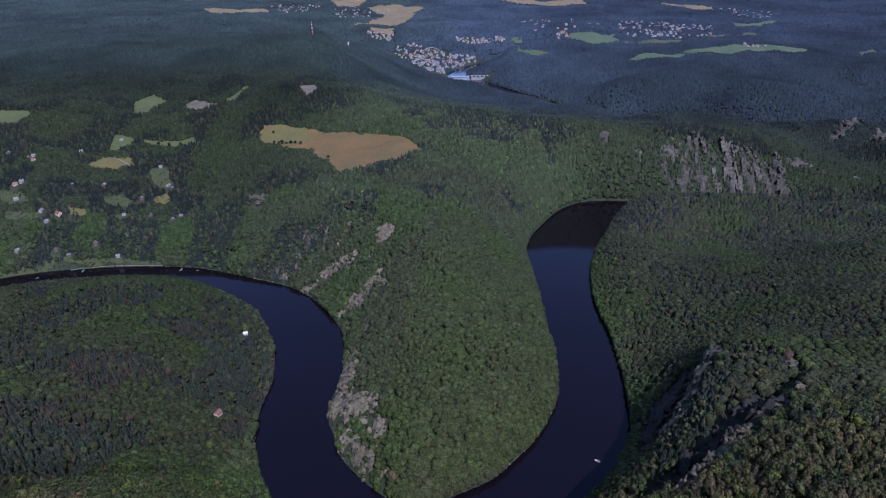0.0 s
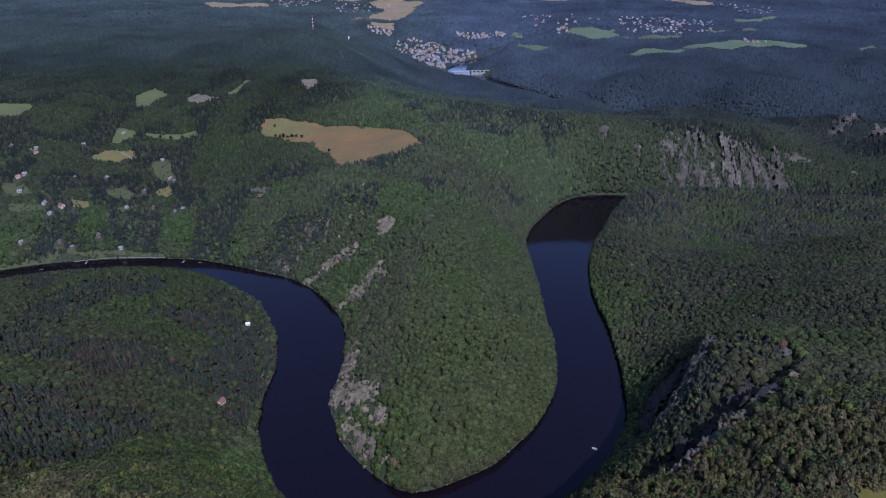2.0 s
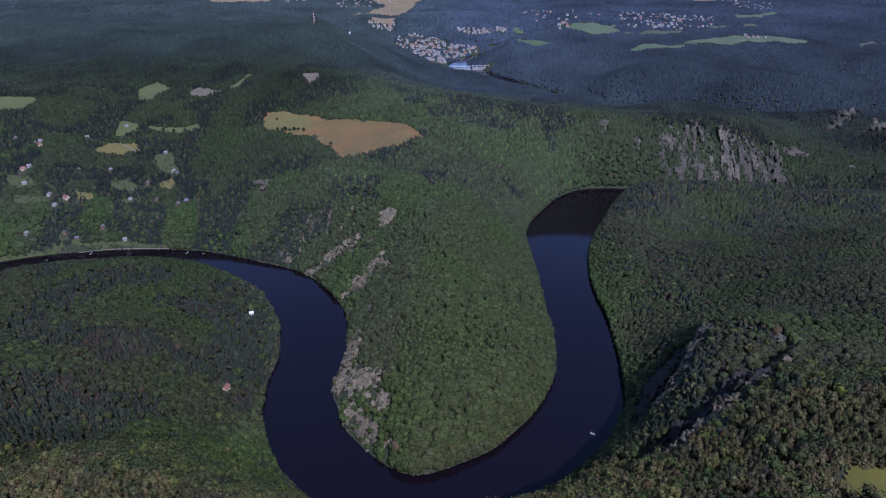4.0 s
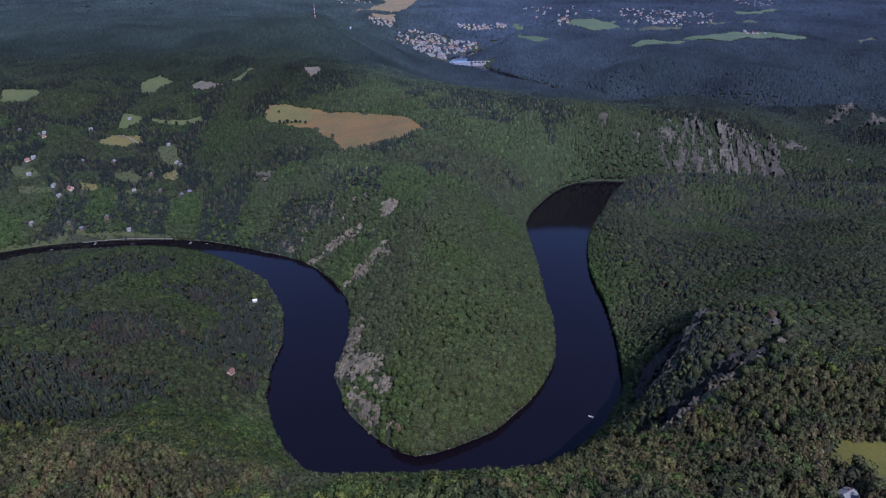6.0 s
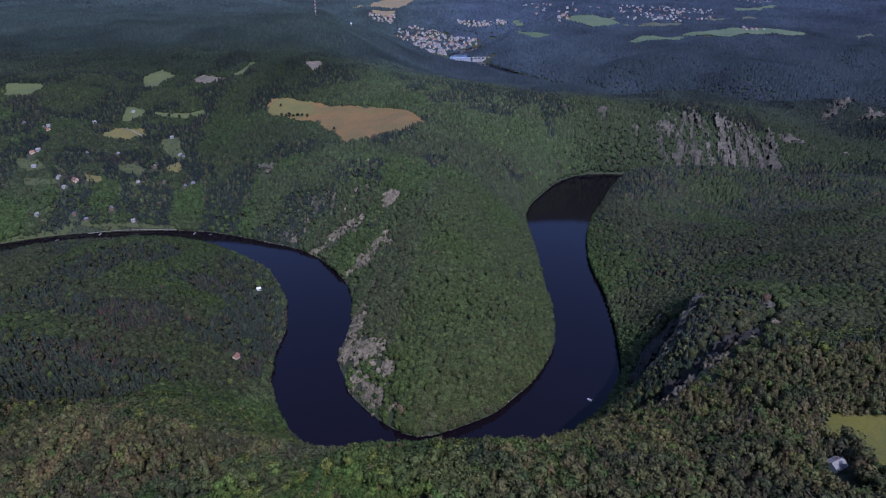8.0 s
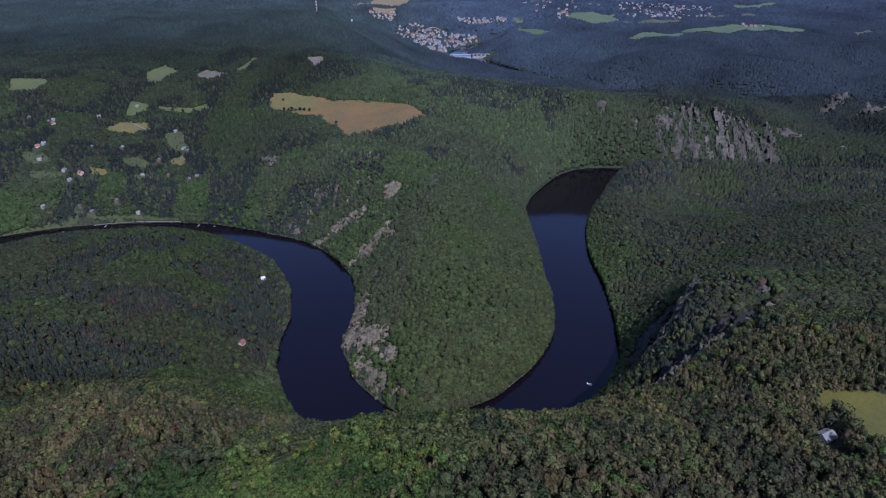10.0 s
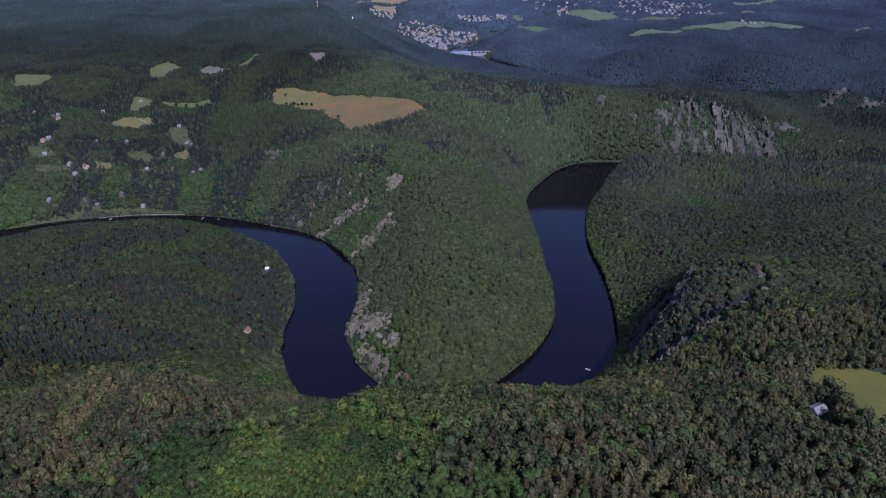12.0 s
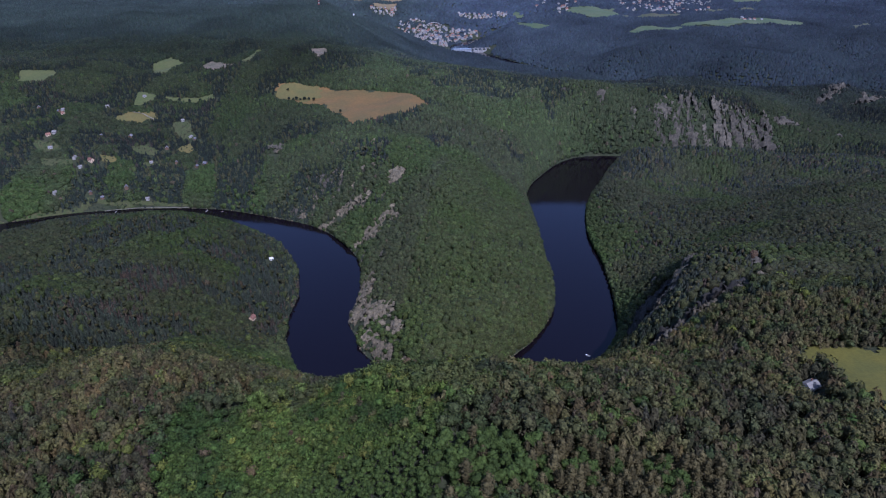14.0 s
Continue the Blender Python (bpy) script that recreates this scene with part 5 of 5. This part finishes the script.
part("tank", tube(bmesh.new(), (0, 0, 24), (0, 0, 31), 5.2, 5.6, 14), WHITE, tower)
part("cap", tube(bmesh.new(), (0, 0, 31), (0, 0, 33), 5.6, 1.0, 14), SLATE, tower)


# ---------------------------------------------------------------- boats
def boat(name, label, length, hull_mat, cover_mat):
    """A small motor boat, bow along x."""
    thing = tagged(new(name), label, "boat", "boats on the river")
    bm = bmesh.new()
    rings = []
    for k in range(9):
        s = k / 8
        half = length * 0.19 * (1 - max(0, (s - 0.45) / 0.55) ** 2.2) ** 0.8 * (0.9 + 0.1 * min(1, s / 0.3))
        keel = -0.35 + 0.45 * max(0, s - 0.7) / 0.3
        rise = 0.62 + 0.28 * s * s
        x = (s - 0.5) * length
        rings.append([bm.verts.new(p) for p in ((x, -half, rise), (x, -0.7 * half, keel * 0.5), (x, 0, keel), (x, 0.7 * half, keel * 0.5), (x, half, rise))])
    for a, b in zip(rings, rings[1:]):
        for k in range(4):
            bm.faces.new((a[k], b[k], b[k + 1], a[k + 1]))
    bm.faces.new(rings[0][::-1])
    part("hull", bm, hull_mat, thing)
    bm = bmesh.new()
    box(bm, -0.44 * length, -0.14 * length, 0.42, 0.1 * length, 0.14 * length, 0.5)
    part("floor", bm, cover_mat, thing)
    bm = bmesh.new()
    front = [bm.verts.new(p) for p in ((0.08 * length, -0.17 * length, 0.75), (0.08 * length, 0.17 * length, 0.75), (0.47 * length, 0, 0.92))]
    bm.faces.new(front)
    lower = [bm.verts.new((v.co.x, v.co.y, v.co.z - 0.08)) for v in front]
    bm.faces.new(lower[::-1])
    for k in range(3):
        bm.faces.new((front[k], lower[k], lower[(k + 1) % 3], front[(k + 1) % 3]))
    part("deck", bm, hull_mat, thing)
    part("windscreen", box(bmesh.new(), 0.06 * length, -0.15 * length, 0.75, 0.085 * length, 0.15 * length, 1.2, 0.01), GLASS, thing)
    for x in (-0.12, -0.3):
        part("seat", box(bmesh.new(), x * length - 0.25, -0.12 * length, 0.5, x * length + 0.25, 0.12 * length, 0.85, 0.05), cover_mat, thing)
    part("outboard_motor", box(bmesh.new(), -0.56 * length, -0.2, 0.1, -0.5 * length, 0.2, 1.15, 0.06), GLASS, thing)
    return thing


boat("motor_boat", "small white motor boat lying on the river", 5.2, WHITE, PALE_ROOF).matrix_basis = pose(143, 391, 0.0, 0, 0, 150)
for _x, _y, _turn in ((-600, 742, 30), (-372, 766, 10)):
    boat("rowing_boat", "small moored boat by the wooded bank", 4.6, PALE_ROOF, TIMBER).matrix_basis = pose(_x, _y, 0.0, 0, 0, _turn)


# Wooden landing stages on the bank.
for _x, _y, _turn in ((-398, 768, 85), (-545, 764, 100)):
    _jetty = tagged(new("jetty"), "small grey wooden landing stage on the river bank", "jetty", "landing stages")
    _jetty.matrix_basis = pose(_x, _y, 0.0, 0, 0, _turn)
    for _k in range(8):
        part("plank", box(bmesh.new(), -4 + _k, -1.1, 0.5, -3.06 + _k, 1.1, 0.6, 0.02), PALE_ROOF, _jetty)
    for _px in (-3.5, 3.5):
        for _py in (-0.9, 0.9):
            part("post", tube(bmesh.new(), (_px, _py, -2.5), (_px, _py, 0.9), 0.1, 0.1, 6), TIMBER, _jetty)

# ---------------------------------------------------------------- the woods themselves
_rng = np.random.RandomState(31)
for _name, _label, _y0, _y1, _step, _shapes, _r, _h in (
    ("near_woods", "dense mixed forest of olive pines and green broadleaf trees on the ridge", 55, 330, 4.6, FINE, 3.2, 13.5),
    ("valley_woods", "dense green mixed forest on the river's banks", 330, 820, 4.2, ROUGH, 3.15, 9.2),
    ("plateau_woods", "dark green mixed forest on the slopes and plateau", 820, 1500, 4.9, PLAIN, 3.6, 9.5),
    ("far_woods", "dark green forest on the far hills, tinted blue for haze", 1500, 2600, 7.8, FAR_WOODS, 6.6, 11),
    ("horizon_woods", "dark forest on the hills below the horizon, paled by painted haze", 2600, 5250, 15, FAR_WOODS, 13, 13),
    ("ridge_woods", "mixed forest on the ridge under the viewpoint", -130, 55, 6.2, ROUGH, 4.3, 13.5),
    ("back_woods", "mixed forest on the ridge behind the viewpoint", -300, -130, 7.5, ROUGH, 5.4, 13.5),
):
    _x, _y = stand(_rng, _y0, _y1, _step, fan)
    if _name == "near_woods":
        _far_off = ~inside(_x, _y, GREEN_STAND)
        _x, _y = _x[_far_off], _y[_far_off]
    woods(_name, _label, _rng, _x, _y, _shapes, _r, _h)

# The young thicket of small crowns on the ridge.
_x, _y = stand(_rng, 55, 230, 3.3, fan)
_in = inside(_x, _y, GREEN_STAND)
woods("young_woods", "dense fresh green thicket of young broadleaf trees", _rng, _x[_in], _y[_in], FINE, 2.45, 9.5)

# Bushes and low trees that hang over the water's edge.
_x, _y = [], []
for (_ax, _ay, _aw), (_bx, _by, _bw) in zip(WATERS[0], WATERS[0][1:]):
    _n = math.hypot(_bx - _ax, _by - _ay)
    for _side in (-1, 1):
        for _k in np.arange(0, 1, 2.3 / _n):
            _w = _aw + _k * (_bw - _aw) + _rng.uniform(0.6, 4.5)
            _x.append(_ax + _k * (_bx - _ax) - _side * _w * (_by - _ay) / _n)
            _y.append(_ay + _k * (_by - _ay) + _side * _w * (_bx - _ax) / _n)
_x, _y = np.array(_x), np.array(_y)
_d = shore_distance(_x, _y)
_ok = (_d > 0.3) & (_d < 6) & (_rng.rand(len(_x)) > 0.9 * open_ground(_x, _y)) & (np.abs(_x) < fan(_y)) & (speckle(_x, _y, 18, 17) > 0.16)
for _, _corners, _, _ in PLOTS:
    _ok &= ~inside(_x, _y, _corners)
woods("bank_woods", "low green trees and bushes along the water's edge", _rng, _x[_ok], _y[_ok], ROUGH, 2.7, 8)

# Shrubs along the far edge of the large meadow.
_edge = np.array(MEADOW_PLOT[:5], float)
_x, _y = [], []
for _a, _b in zip(_edge[:4], _edge[1:5]):
    for _k in np.arange(0, 1, 1.6 / np.linalg.norm(_b - _a)):
        _p = _a + _k * (_b - _a)
        _x.append(_p[0] + _rng.uniform(-1.5, 1.5))
        _y.append(_p[1] + _rng.uniform(-1.0, 6.0))
_x, _y = np.array(_x), np.array(_y)
woods("meadow_shrubs", "low green shrubs along the meadow's wooded edge", _rng, _x, _y, FINE, 2.4, 6.5)
